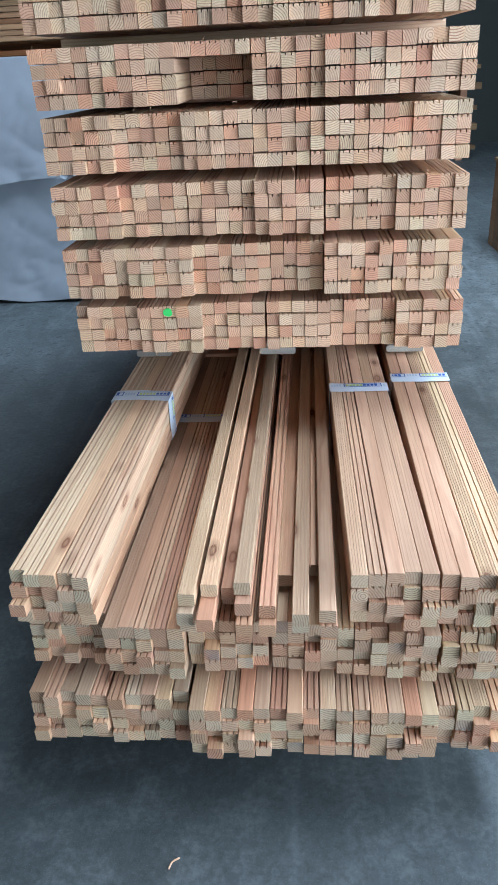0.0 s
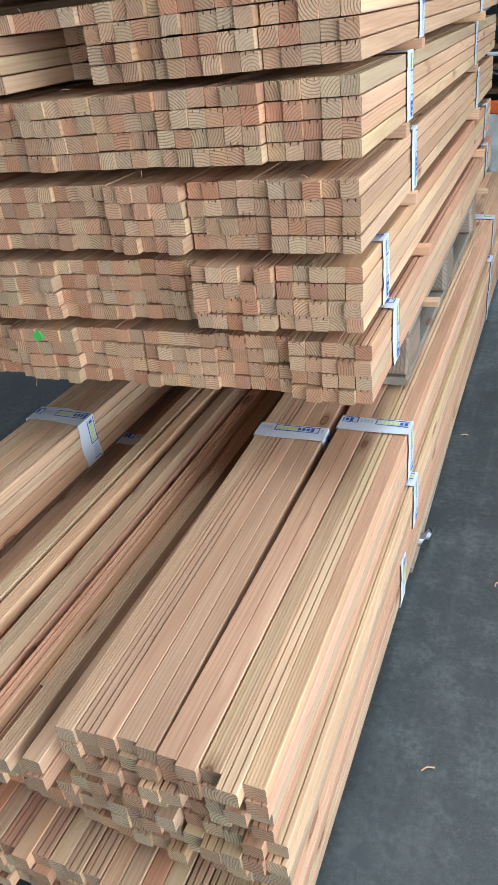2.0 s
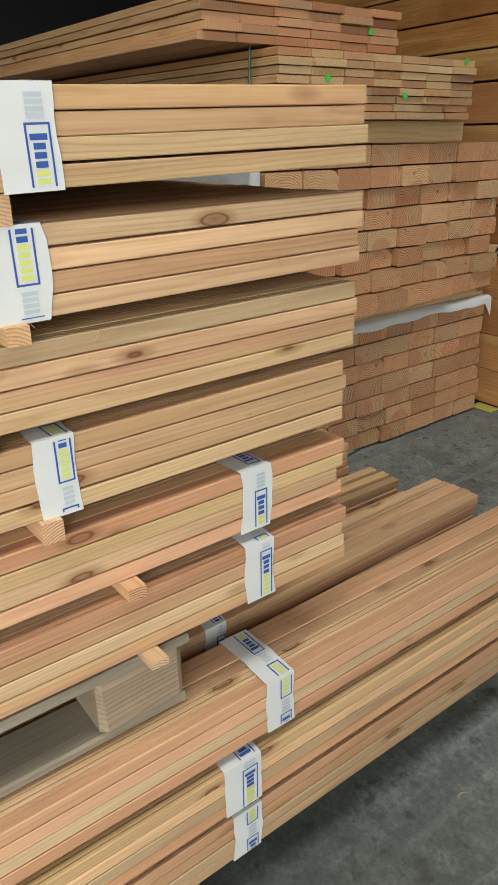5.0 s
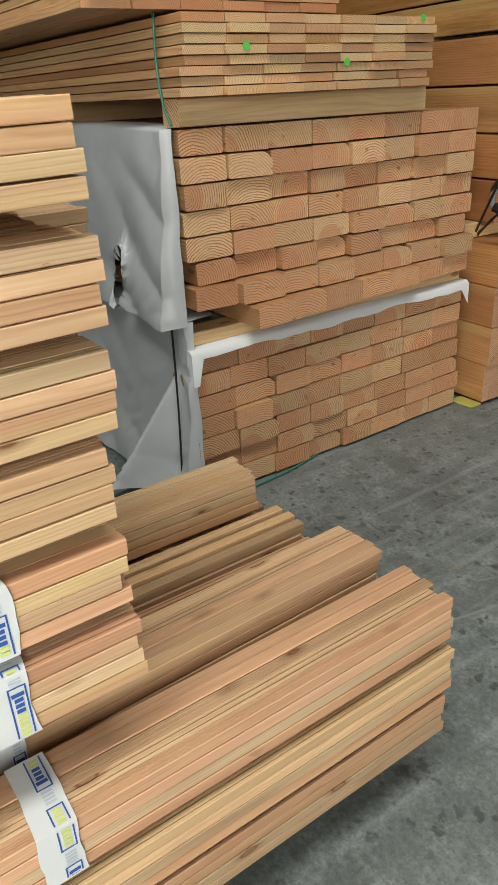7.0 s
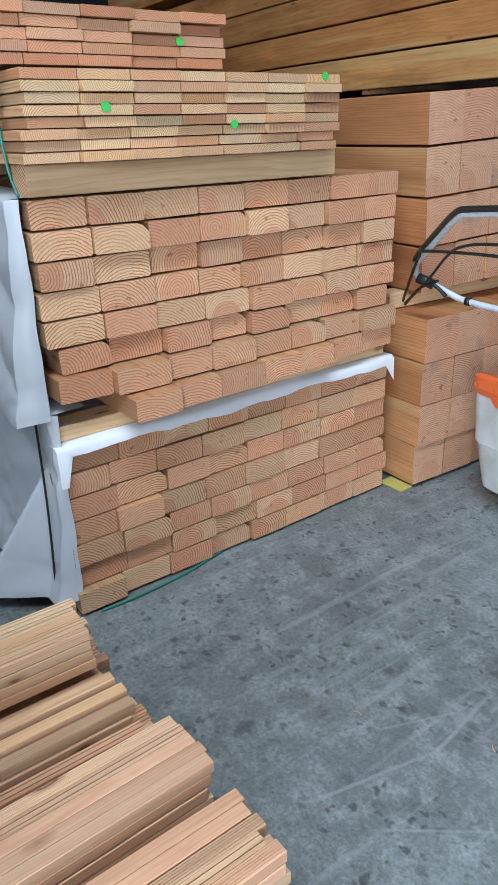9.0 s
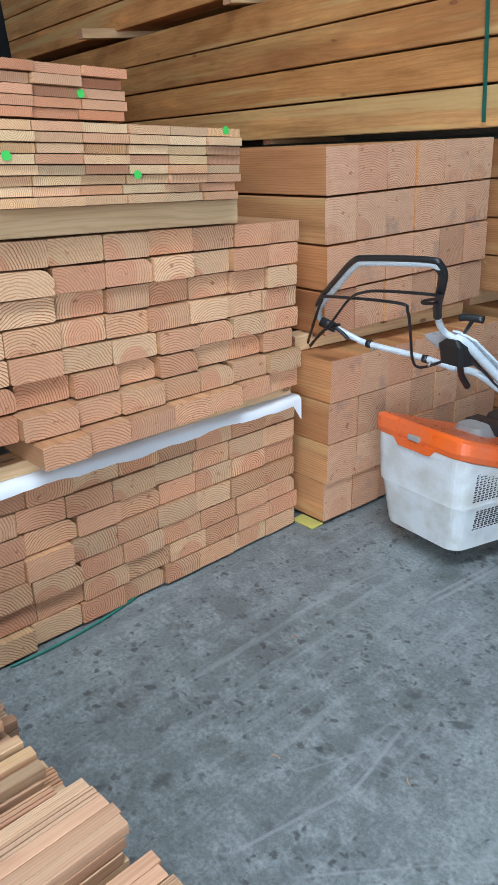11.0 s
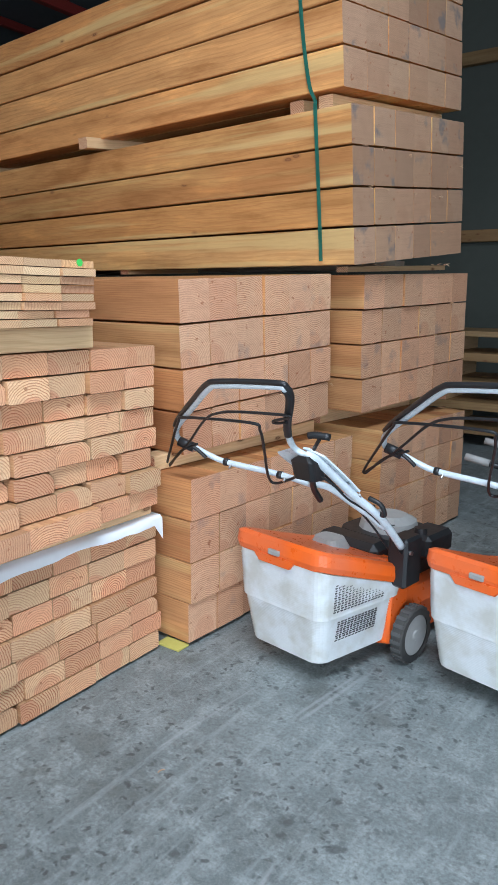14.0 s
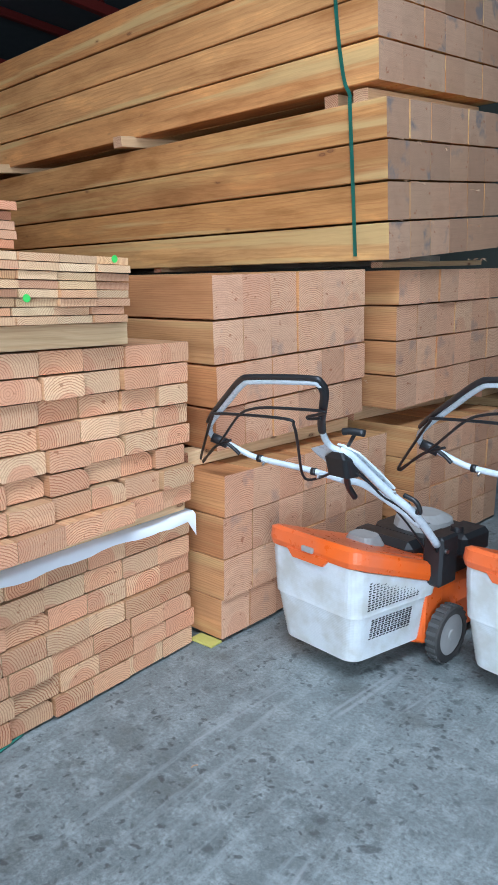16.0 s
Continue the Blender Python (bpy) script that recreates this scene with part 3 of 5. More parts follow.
def tape_band(w, h, tw, parent, y, seed):
    """A printed white tape wound round a bundle; the print is plain bars and frames."""
    rng = random.Random(seed)
    e = 0.0014
    path = [(-w / 2 - e, -e), (w / 2 + e, -e), (w / 2 + e, h + e), (-w / 2 - e, h + e)]
    bm = bmesh.new()
    rings = []
    skew = rng.uniform(-0.008, 0.008)
    steps = []
    for (ax, az), (bx, bz) in zip(path, path[1:] + path[:1]):
        for k in range(6):
            steps.append((ax + (bx - ax) * k / 6, az + (bz - az) * k / 6))
    for i, (x, z) in enumerate(steps):
        s = skew * math.sin(i * 0.5) + rng.uniform(-0.0015, 0.0015)
        bulge = rng.uniform(0, 0.0012)
        n = Vector((x, 0, z - h / 2)).normalized() * bulge
        rings.append((bm.verts.new((x + n.x, s, z + n.z)), bm.verts.new((x + n.x, s + tw, z + n.z))))
    for a, b in zip(rings, rings[1:] + rings[:1]):
        bm.faces.new((a[0], a[1], b[1], b[0]))
    tape = part("tape", bm, TAPE, parent, "white adhesive tape with blue and lime print", m=pose(0, y, 0))
    # print on the right side and on the top
    bm = bmesh.new()

    def bar(face, u0, u1, v0, v1, slot):
        q = e + 0.0018
        if face == "side":
            pts = [(w / 2 + q, u0, v0), (w / 2 + q, u1, v0), (w / 2 + q, u1, v1), (w / 2 + q, u0, v1)]
        else:
            pts = [(v0, u0, h + q), (v0, u1, h + q), (v1, u1, h + q), (v1, u0, h + q)]
            pts = pts[::-1]
        f = bm.faces.new([bm.verts.new(p) for p in pts])
        f.material_index = slot

    a, b = tw * 0.46, tw * 0.88
    for face, span0, span1 in (("side", 0.003, h - 0.003), ("top", -w / 2 + 0.003, w / 2 - 0.003)):
        def cut(u0, u1, p0, p1, slot):
            p0, p1 = max(p0, span0), min(p1, span1)
            if p1 - p0 > 0.0008:
                bar(face, u0, u1, p0, p1, slot)

        v = span0 - rng.uniform(0.0, 0.10)
        while v < span1:
            v1 = v + 0.094
            for u0, u1, p0, p1 in ((a, a + 0.0024, v, v1), (b - 0.0024, b, v, v1), (a + 0.0024, b - 0.0024, v, v + 0.0024), (a + 0.0024, b - 0.0024, v1 - 0.0024, v1)):
                cut(u0, u1, p0, p1, 0)
            p = v + 0.006
            for k in range(9):
                slot, tall = (1, 0.72) if k < 5 else (0, 0.66 if k < 8 else 0.95)
                long = 0.0068 if k < 5 else 0.0076
                mid, half = (a + b) / 2, (b - a) * 0.36 * tall
                cut(mid - half, mid + half, p, p + long * 0.86, slot)
                p += long + 0.0017
            for k in range(4):
                cut(a + 0.004, b - 0.005, v1 + 0.004 + 0.007 * k, v1 + 0.0085 + 0.007 * k, 2)
            v = v1 + 0.036
    tagged(part("print", bm, [BLUE, LIME, PALEINK], tape), kind="stuff")
    return tape


def lath_bundle(label, xc, y0, z0, cols, rows, length, tapes=(), yaw=0.0, seed=0, jitter=0.0032, group="lath bundles", tilt=0.0, pushed=0.0, y_ref=None, slack=1.0):
    rng = random.Random(seed)
    lift = 0.0 if y_ref is None else (y0 - y_ref) * math.tan(radians(tilt))
    t = thing("lath_bundle", label, "lath bundle", group, m=pose(xc, y0, z0 + lift, tilt, 0, yaw))
    for r in range(rows):
        row = rng.gauss(0, jitter * 0.7)
        for c in range(cols):
            me = lath_mesh(length, rng.choice((2, 2, 2, 5, 0)))
            x = (c - (cols - 1) / 2) * LW + rng.uniform(-0.0004, 0.0004) * slack
            ob = new("lath", me)
            ob.parent = t
            dy = row + rng.gauss(0, jitter) + (pushed if r < rows - 1 else 0.0)
            if rng.random() < 0.08:
                dy -= rng.uniform(0, 0.014)
            lean = rng.gauss(0, 0.35) * slack
            z = r * LH
            if r and rng.random() < 0.2:
                ob.matrix_basis = pose(x, dy, z + LH - 0.0006, 0, 180 + lean, 0)
            else:
                ob.matrix_basis = pose(x, dy, z, 0, lean, 0)
    for k, (ty, tw) in enumerate(tapes):
        tape_band(cols * LW + 0.001, rows * LH, tw, t, ty - y0, seed * 7 + k)
    return t


# upper stack: six layers of six bundles on stickers
UP_Z = [0.678, 0.804, 0.931, 1.061, 1.181, 1.311]
UP_TILT = [0.0, 0.12, 0.58, 0.48, 0.92, 1.40]
UP_TAPE = [((1.672, 0.052), (3.306, 0.060)), ((1.641, 0.048), (3.305, 0.061)), ((1.902, 0.052), (2.988, 0.056)),
           ((1.850, 0.056), (2.889, 0.053)), ((1.957, 0.050), (2.965, 0.067)), ((1.912, 0.054), (2.995, 0.070))]
UP_X0, UP_LEN, UP_Y = -0.368, 2.02, 1.523
for k, z in enumerate(UP_Z):
    slide = (0.012, 0.0, 0.0, 0.0, 0.0, -0.012)[k]
    for c in range(6):
        width = 5 * LW
        rng = random.Random(100 + k * 10 + c)
        xc = UP_X0 + width * (c + 0.5) + slide + rng.uniform(-0.002, 0.002)
        yb = UP_Y + rng.uniform(-0.020, 0.018)
        tapes = UP_TAPE[k] if c == 5 else ()
        niche = k == 4 and c == 2
        lath_bundle("taped bundle with three rows of laths pushed back" if niche else "taped bundle of planed square douglas laths in the upper stack", xc, yb, z, 5, 4, UP_LEN, tapes,
                    seed=200 + k * 10 + c, group="bundles of the upper stack", pushed=0.17 if niche else 0.0, tilt=UP_TILT[k], y_ref=UP_Y, yaw=-0.75 if k == 5 else 0.0)

# stickers between the layers
STICK = [(1, (2.000, 3.100), 0.028), (2, (1.898, 2.995), 0.014), (3, (1.832, 2.93), 0.008), (4, (1.926, 2.985), 0.016), (5, (1.940, 2.986), 0.006)]
for k, ys, poke in STICK:
    for y in ys:
        rise = [(y - UP_Y) * math.tan(radians(UP_TILT[i])) for i in (k - 1, k)]
        gap0 = UP_Z[k - 1] + 4 * LH + rise[0] + 0.0004
        h = UP_Z[k] + rise[1] - gap0 - 0.0010
        me = timber_mesh(board_profile(0.029, h, 0.001), 0.90 + poke, W_LATH, W_LATH_END)
        ob = finish("sticker", me, [], m=pose(0.475 + poke, y, gap0 + 0.0003, 0, 0, 90))
        tagged(ob, "small square wooden sticker between two layers of laths", "sticker", "stickers")
for y in (2.024, 3.118):
    me = timber_mesh(board_profile(0.030, 0.0125, 0.001), 0.88, W_LATH, W_LATH_END)
    tagged(finish("sticker", me, [], m=pose(0.520, y, 0.6650, 0, 0, 90)), "thin wooden sticker lying on the pallet deck", "sticker", "stickers")

# lower pile: two full layers and a broken top layer
LOW_LEN = 3.27
LOW_X = [-0.345 + 5 * 0.0286 * (c + 0.5) + c * 0.0006 for c in range(6)]
for layer, (z, y0, rows) in enumerate(((0.1605, 0.903, 4), (0.2880, 0.935, 4))):
    for c, xc in enumerate(LOW_X):
        rng = random.Random(400 + layer * 10 + c)
        tapes = ((1.60, 0.048), (3.232, 0.064)) if layer == 0 else ((1.703, 0.052), (3.215, 0.080))
        lath_bundle("taped bundle of long planed douglas laths in the lower pile", xc + rng.uniform(-0.003, 0.003), y0 - 0.008 * c * (1 - layer) + rng.uniform(-0.025, 0.025), z, 5, rows, LOW_LEN + 0.03 * (1 - layer),
                    tapes if c == 5 else ((1.735, 0.05),) if layer and c == 1 else (), yaw=-0.5, seed=500 + layer * 10 + c, jitter=0.0048, group="bundles of the lower pile", slack=1.6)
for y in (1.2, 2.25, 2.75, 3.1, 3.9):
    me = timber_mesh(board_profile(0.029, 0.0195, 0.001), 0.82, W_LATH, W_LATH_END)
    tagged(finish("sticker", me, [], m=pose(0.462, y, 0.2680, 0, 0, 90)), "thin wooden sticker between the layers of the lower pile", "sticker", "stickers")
    if y < 2.0:
        continue
    me = timber_mesh(board_profile(0.029, 0.0115, 0.001), 0.82, W_LATH, W_LATH_END)
    tagged(finish("sticker", me, [], m=pose(0.462, y, 0.3955, 0, 0, 90)), "thin wooden sticker between the layers of the lower pile", "sticker", "stickers")
TOPZ = 0.4080
for c, x, tapes, yaw in ((0, -0.2735, ((1.60, 0.060), (3.30, 0.06)), -1.25), (4, 0.2915, ((1.640, 0.052), (3.318, 0.05)), 0.55), (5, 0.434, ((1.698, 0.054), (3.317, 0.062)), -0.58)):
    lath_bundle("taped bundle of long planed laths topping the lower pile", x, 0.918, TOPZ, 5, 4, LOW_LEN,
                tapes, yaw=yaw, seed=600 + c, jitter=0.0050, group="top bundles of the lower pile", tilt=0.25, slack=1.6)
# loose laths in the middle of the top layer
LOOSE = [(-0.046, 0.90, 0), (-0.046, 0.885, 1), (-0.044, 0.90, 2), (-0.014, 0.96, 0), (-0.012, 0.87, 1),
         (-0.010, 0.925, 2), (0.048, 0.89, 0), (0.046, 0.91, 1), (0.044, 0.93, 2), (0.018, 0.97, 0), (0.020, 0.95, 1), (0.086, 0.89, 0), (0.086, 0.905, 1),
         (0.140, 0.90, 0), (0.140, 0.885, 1), (0.186, 0.89, 0), (0.184, 0.895, 1), (0.113, 1.02, 0), (0.163, 1.05, 0)]
for k, (x, y, row) in enumerate(LOOSE):
    rng = random.Random(700 + k)
    ob = new("loose_lath", lath_mesh(round(4.17 - y + rng.uniform(-0.006, 0.006), 2), (2, 0, 5)[k % 3]))
    ob.matrix_basis = pose(x, y, TOPZ + row * LH + 0.0002, 0, 0, -0.5 + rng.uniform(-0.12, 0.12))
    tagged(ob, "single loose planed douglas lath on the lower pile", "lath", "loose laths")


# ---- timber packs with their ends to the aisle ----
def lumber(t, me, x, y, z, turn=90.0, roll=0.0):
    ob = new(me.name.split(".")[0], me)
    ob.parent = t
    ob.matrix_basis = pose(x, y, z, 0, roll, turn)
    return ob


PIECES = {}


def stack_pack(name, label, category, x, y, z, cols, rows, w, h, length, side, end, seed, jit=0.012, yaw=0.0, tilt=0.0, gap=0.0, piece="board", skip=(), c=0.004, group="timber packs", spread=0.0, wonky=0.12, out=None, seam=0.0032):
    """Rows of timber with their ends towards +x, the first column at y. Pieces are parts."""
    rng = random.Random(seed)
    t = thing(name, label, category, group, m=pose(x, y, z) @ pose(0, 0, 0, math.degrees(tilt), 0, -yaw))
    def kind(wide, wane):
        key = (piece, round(wide, 3), round(h, 4), length, wane)
        if key not in PIECES:
            prof = board_profile(wide - 0.0028, h - seam, c)
            if wane:
                # bark edge: the upper corner is missing in a slack curve
                x, z = prof[3][0], prof[3][1]
                drop = h * (0.16 + 0.10 * wane)
                prof[3:5] = [(x - drop * 1.2, z), (x - drop * 0.55, z - drop * 0.22), (x - drop * 0.1, z - drop * 0.7), (x + c, z - drop)]
            if piece == "plank":
                # fine ribs on the upper face
                x, z = wide / 2 - 0.0014 - 0.008, h - seam
                n = 12
                ribs = []
                for i in range(n):
                    u = -x + 2 * x * (i + 0.5) / n
                    ribs += [(u - 0.0020, z), (u - 0.0016, z - 0.0024), (u + 0.0016, z - 0.0024), (u + 0.0020, z)]
                prof[3:3] = ribs
            PIECES[key] = timber_mesh(prof, length, side, end)
            PIECES[key].name = piece
        return PIECES[key]

    for r in range(rows):
        # widths of a row differ in steps of 4 mm and fill the width of the pack
        widths = [w + (round(rng.uniform(-spread, spread) / 0.004) * 0.004 if spread else 0.0) for k in range(cols)]
        at = (cols * w - sum(widths)) / 2 + rng.uniform(-0.012, 0.012) * (1 if spread else 0.4)
        proud = rng.uniform(-jit, jit) * 0.7
        for k in range(cols):
            if (k, r) not in skip:
                dx = proud + rng.uniform(-jit, jit) * 0.5 + rng.choice((0, 0, 0, 1)) * jit * 0.6 + (out(k, r) if out else 0.0)
                wane = rng.choice((1, 2)) if spread > 0.008 and rng.random() < 0.06 else 0
                lumber(t, kind(widths[k], wane), dx, at + widths[k] / 2, (h + gap) * r + 0.0005 + rng.uniform(0, 0.0012), roll=rng.gauss(0, wonky))
            at += widths[k]
    return t


# A: two packs of thick boards, wrapped in film on one side
stack_pack("board_pack", "lower pack of thick sawn douglas boards on the floor", "timber pack", -0.885, 4.435, 0.012, 8, 7, 0.1865, 0.0865, 4.0, W_BOARD, W_BOARD_END, 21, jit=0.012, c=0.0045, spread=0.010, wonky=0.4, seam=0.0055,
           out=lambda k, r: 0.035 if (k, r) == (0, 0) else 0.0)
stack_pack("board_pack", "upper pack of thick sawn douglas boards with uneven ends", "timber pack", -0.885, 4.450, 0.690, 8, 8, 0.1825, 0.0848, 4.0, W_BOARD, W_BOARD_END, 22, jit=0.026, c=0.005, skip={(0, 0)}, spread=0.014, wonky=0.6, seam=0.0065,
           out=lambda k, r: 0.13 - 0.012 * k if r == 0 else 0.05 - 0.004 * k if r == 1 and k else 0.0)
for k, x in enumerate((-0.97, -2.3, -3.9)):
    me = timber_mesh(board_profile(0.10, 0.082, 0.003), 1.12, W_PALE, W_BOARD_END)
    tagged(finish("bearer", me, [], m=pose(x + 0.055, 4.455, 1.3705)), "pale squared timber bearer between two packs", "bearer", "bearers")
    me = timber_mesh(board_profile(0.10, 0.049, 0.003), 1.46, W_PALE, W_BOARD_END)
    tagged(finish("bearer", me, [], m=pose(x + 0.02, 4.45, 0.6395)), "pale squared timber bearer between two packs", "bearer", "bearers")
stack_pack("plank_pack", "pack of thin grooved douglas planks with green paint dots", "timber pack", -0.80, 4.445, 1.455, 7, 8, 0.1545, 0.0283, 3.0, W_BOARD, W_PLANK_END, 23, jit=0.016, c=0.0015, spread=0.006, piece="plank")
stack_pack("plank_pack", "short pack of thin reddish planks with green paint dots", "timber pack", -0.88, 4.19, 1.690, 6, 5, 0.155, 0.0290, 3.0, W_BOARD, W_RED_PLANK_END, 24, jit=0.016, c=0.0015, spread=0.006, piece="plank")
# B, C, D, T: squared beams
stack_pack("beam_pack", "low pack of heavy squared douglas beams on the floor", "timber pack", -0.777, 6.02, 0.02, 7, 4, 0.196, 0.192, 4.5, W_BEAM_RED, W_BEAM_END, 31, yaw=3, jit=0.009, piece="beam", c=0.003, wonky=0.2)
stack_pack("beam_pack", "pack of heavy squared douglas beams on bearers", "timber pack", -0.882, 6.116, 0.862, 6, 4, 0.187, 0.189, 4.5, W_BEAM_RED, W_BEAM_END, 32, yaw=6, tilt=0.052, gap=0.006, jit=0.009, piece="beam", c=0.003, wonky=0.2)
stack_pack("beam_pack", "low pack of heavy squared beams behind the mowers", "timber pack", -0.596, 7.575, 0.02, 6, 4, 0.187, 0.194, 5.5, W_BEAM_RED, W_BEAM_END, 33, yaw=6, jit=0.009, piece="beam", c=0.003, wonky=0.2)
stack_pack("beam_pack", "pack of squared beams with reddish sides", "timber pack", -0.69, 7.47, 0.905, 6, 4, 0.2215, 0.193, 5.5, W_BEAM_RED, W_BEAM_END, 34, yaw=6, tilt=0.038, gap=0.006, jit=0.009, piece="beam", c=0.003, wonky=0.2)
stack_pack("beam_pack", "pack of long squared beams bound with a green strap", "timber pack", -0.645, 7.22, 1.735, 6, 4, 0.2115, 0.192, 6.0, W_BEAM, W_DUSTY_DIM_END, 35, yaw=6, tilt=0.10, gap=0.008, jit=0.005, piece="beam", c=0.005)
stack_pack("beam_pack", "topmost pack of long yellowish squared beams with green strap", "timber pack", -0.72, 7.17, 2.610, 6, 4, 0.2215, 0.192, 6.0, W_BEAM, W_DUSTY_DIM_END, 36, yaw=6, tilt=0.10, gap=0.008, jit=0.005, piece="beam", c=0.005)


def bearer_at(x, y, z, l, w, h, yaw=0.0, tilt=0.0):
    me = timber_mesh(board_profile(w, h, 0.003), l, W_PALE, W_BOARD_END)
    ob = finish("bearer", me, [], m=pose(x, y, z) @ pose(0, 0, 0, math.degrees(tilt), 0, -yaw))
    return tagged(ob, "squared timber bearer between two beam packs", "bearer", "bearers")


for k, x in enumerate((-1.05, -2.7, -4.4)):
    bearer_at(x + 0.02, 6.03, 0.7905, 1.3, 0.09, 0.068, 3)
    bearer_at(x, 7.56, 0.798, 1.12, 0.09, 0.104, 6)
for x in (-1.05, -2.75, -4.5):
    bearer_at(x, 7.27, 2.536, 1.22, 0.09, 0.070, 6, 0.10)
bearer_at(-0.86, 7.25, 2.536, 1.22, 0.09, 0.070, 6, 0.10)


def strap_round(x, y, z0, z1):
    """A green plastic strap down the side of a beam pack and over its top."""
    bm = bmesh.new()
    pts = smooth_line([(x - 0.12, y - 0.125, z1), (x - 0.10, y - 0.075, 2.95), (x - 0.06, y - 0.055, 2.66), (x - 0.01, y - 0.07, 2.56), (x, y - 0.082, 2.50), (x + 0.01, y - 0.04, 2.1), (x + 0.015, y - 0.002, z0)], 6)
    row = [(bm.verts.new(p + Vector((-0.011, 0, 0))), bm.verts.new(p + Vector((0.011, 0, 0)))) for p in pts]
    for a, b in zip(row, row[1:]):
        bm.faces.new((a[0], a[1], b[1], b[0]))
    bmesh.ops.solidify(bm, geom=bm.faces[:], thickness=0.0015)
    return tagged(part("strap", bm, STRAP), "green plastic packing strap hanging on the beam pack", "strap")


# board added to block the view through the gap, so it stays dark
me = timber_mesh(board_profile(0.12, 0.055, 0.003), 5.0, W_PALLET, W_PALLET)
tagged(finish("bearer", me, [], m=pose(-0.75, 8.05, 1.742, 0, 0, 84)), "added board that keeps the gap under the long beams dark", "bearer", "bearers")
for x in (-0.85, -2.6, -4.4):
    bearer_at(x, 7.48, 1.7085, 1.2, 0.08, 0.032, 6, 0.045)


strap_round(-0.86, 7.222, 1.76, 3.42)

# yellow-green scrap under the low beam pack
tagged(part("wood_scrap", block(-0.92, -0.79, 5.955, 6.03, 0.0, 0.012, 0.003), DIRTY), "yellowish flat scrap on the floor under the beams", "scrap")


# ---- film over the board packs ----
def film_side(name, label, x0, x1, z_top, z_bot, y, seed, flare=0.0, hole=None, pinch=None):
    """Plastic film hanging down the side of a pack, with folds, a wrapped front edge and a torn hole."""
    nx, nz = 150, 60
    bm = bmesh.new()
    grid = []
    for i in range(nx + 1):
        u = i / nx
        x = x1 + (x0 - x1) * u ** 1.9
        col = []
        for j in range(nz + 1):
            v = j / nz
            zb = z_bot(x)
            z = z_top(x) + (zb - z_top(x)) * v
            p = Vector((x * 1.3 + seed, z * 0.9, seed * 2.1))
            fold = 0.05 * abs(noise.noise(p * 1.1)) + 0.036 * abs(noise.noise(Vector((x * 3.0 + z * 3.4, z * 2.0 - x, seed)))) + 0.014 * abs(noise.noise(Vector((x * 9 - z * 11, z * 6 + x * 4, seed + 4))))
            yy = y - 0.012 - fold * (0.35 + 0.5 * v) - flare * v * v
            if pinch:
                # film tied in at one place: creases run out from it, a stiff corner of film stands off below
                ex, ez = pinch[0] - x, pinch[1] - z
                dist, ang = math.hypot(ex, ez), math.atan2(ez, ex)
                near = math.exp(-(dist / 0.30) ** 2)
                yy = yy * (1 - near) + (y - 0.004 - 0.10 * dist * (0.5 + 0.5 * math.sin(ang * 6.0 + noise.noise(Vector((ang * 2, dist * 3, 1))) * 1.5))) * near
                if ez > 0 and 0 < ex < 0.46 * ez:
                    w = ex / (0.46 * ez)
                    yy -= 0.42 * ez * (w / 0.74 if w < 0.74 else (1 - w) / 0.26)
            if hole:
                hx, hz, rx, rz, lean = hole
                a, b = (x - hx - lean * (z - hz)) / rx, (z - hz) / rz
                f = math.hypot(a, b) or 1.0
                ragged = 1 + 0.22 * noise.noise(Vector((math.atan2(a, b) * 3.0, seed, 0)))
                if abs(f - ragged) < 0.42:
                    z = hz + b * ragged / f * rz
                    x2 = hx + a * ragged / f * rx + lean * (z - hz)
                    yy -= 0.012 * (1 + noise.noise(Vector((x * 40, z * 40, 0))))
                    col.append(bm.verts.new((x2, yy, z)))
                    continue
            col.append(bm.verts.new((x, yy, z)))
        grid.append(col)
    wrap = []
    for j, vtx in enumerate(grid[0]):
        q = vtx.co
        wrap.append(bm.verts.new((x1 + 0.010, y + 0.020 + 0.012 * noise.noise(Vector((seed, j * 0.07, 0))), q.z)))
    for j in range(nz):
        bm.faces.new((wrap[j], wrap[j + 1], grid[0][j + 1], grid[0][j]))
    for i in range(nx):
        for j in range(nz):
            c = (grid[i][j].co + grid[i + 1][j + 1].co) / 2
            if hole:
                hx, hz, rx, rz, lean = hole
                if math.hypot((c.x - hx - lean * (c.z - hz)) / rx, (c.z - hz) / rz) < 0.93:
                    continue
            bm.faces.new((grid[i][j], grid[i][j + 1], grid[i + 1][j + 1], grid[i + 1][j]))
    # over the top
    top = [bm.verts.new((g[0].co.x, y + 0.10 + 0.03 * noise.noise(g[0].co * 3), g[0].co.z + 0.006)) for g in grid]
    for i in range(nx):
        bm.faces.new((grid[i][0], grid[i + 1][0], top[i + 1], top[i]))
    for f in bm.faces:
        f.smooth = True
    return tagged(part(name, bm, TARP), label, "plastic film", "film wraps")


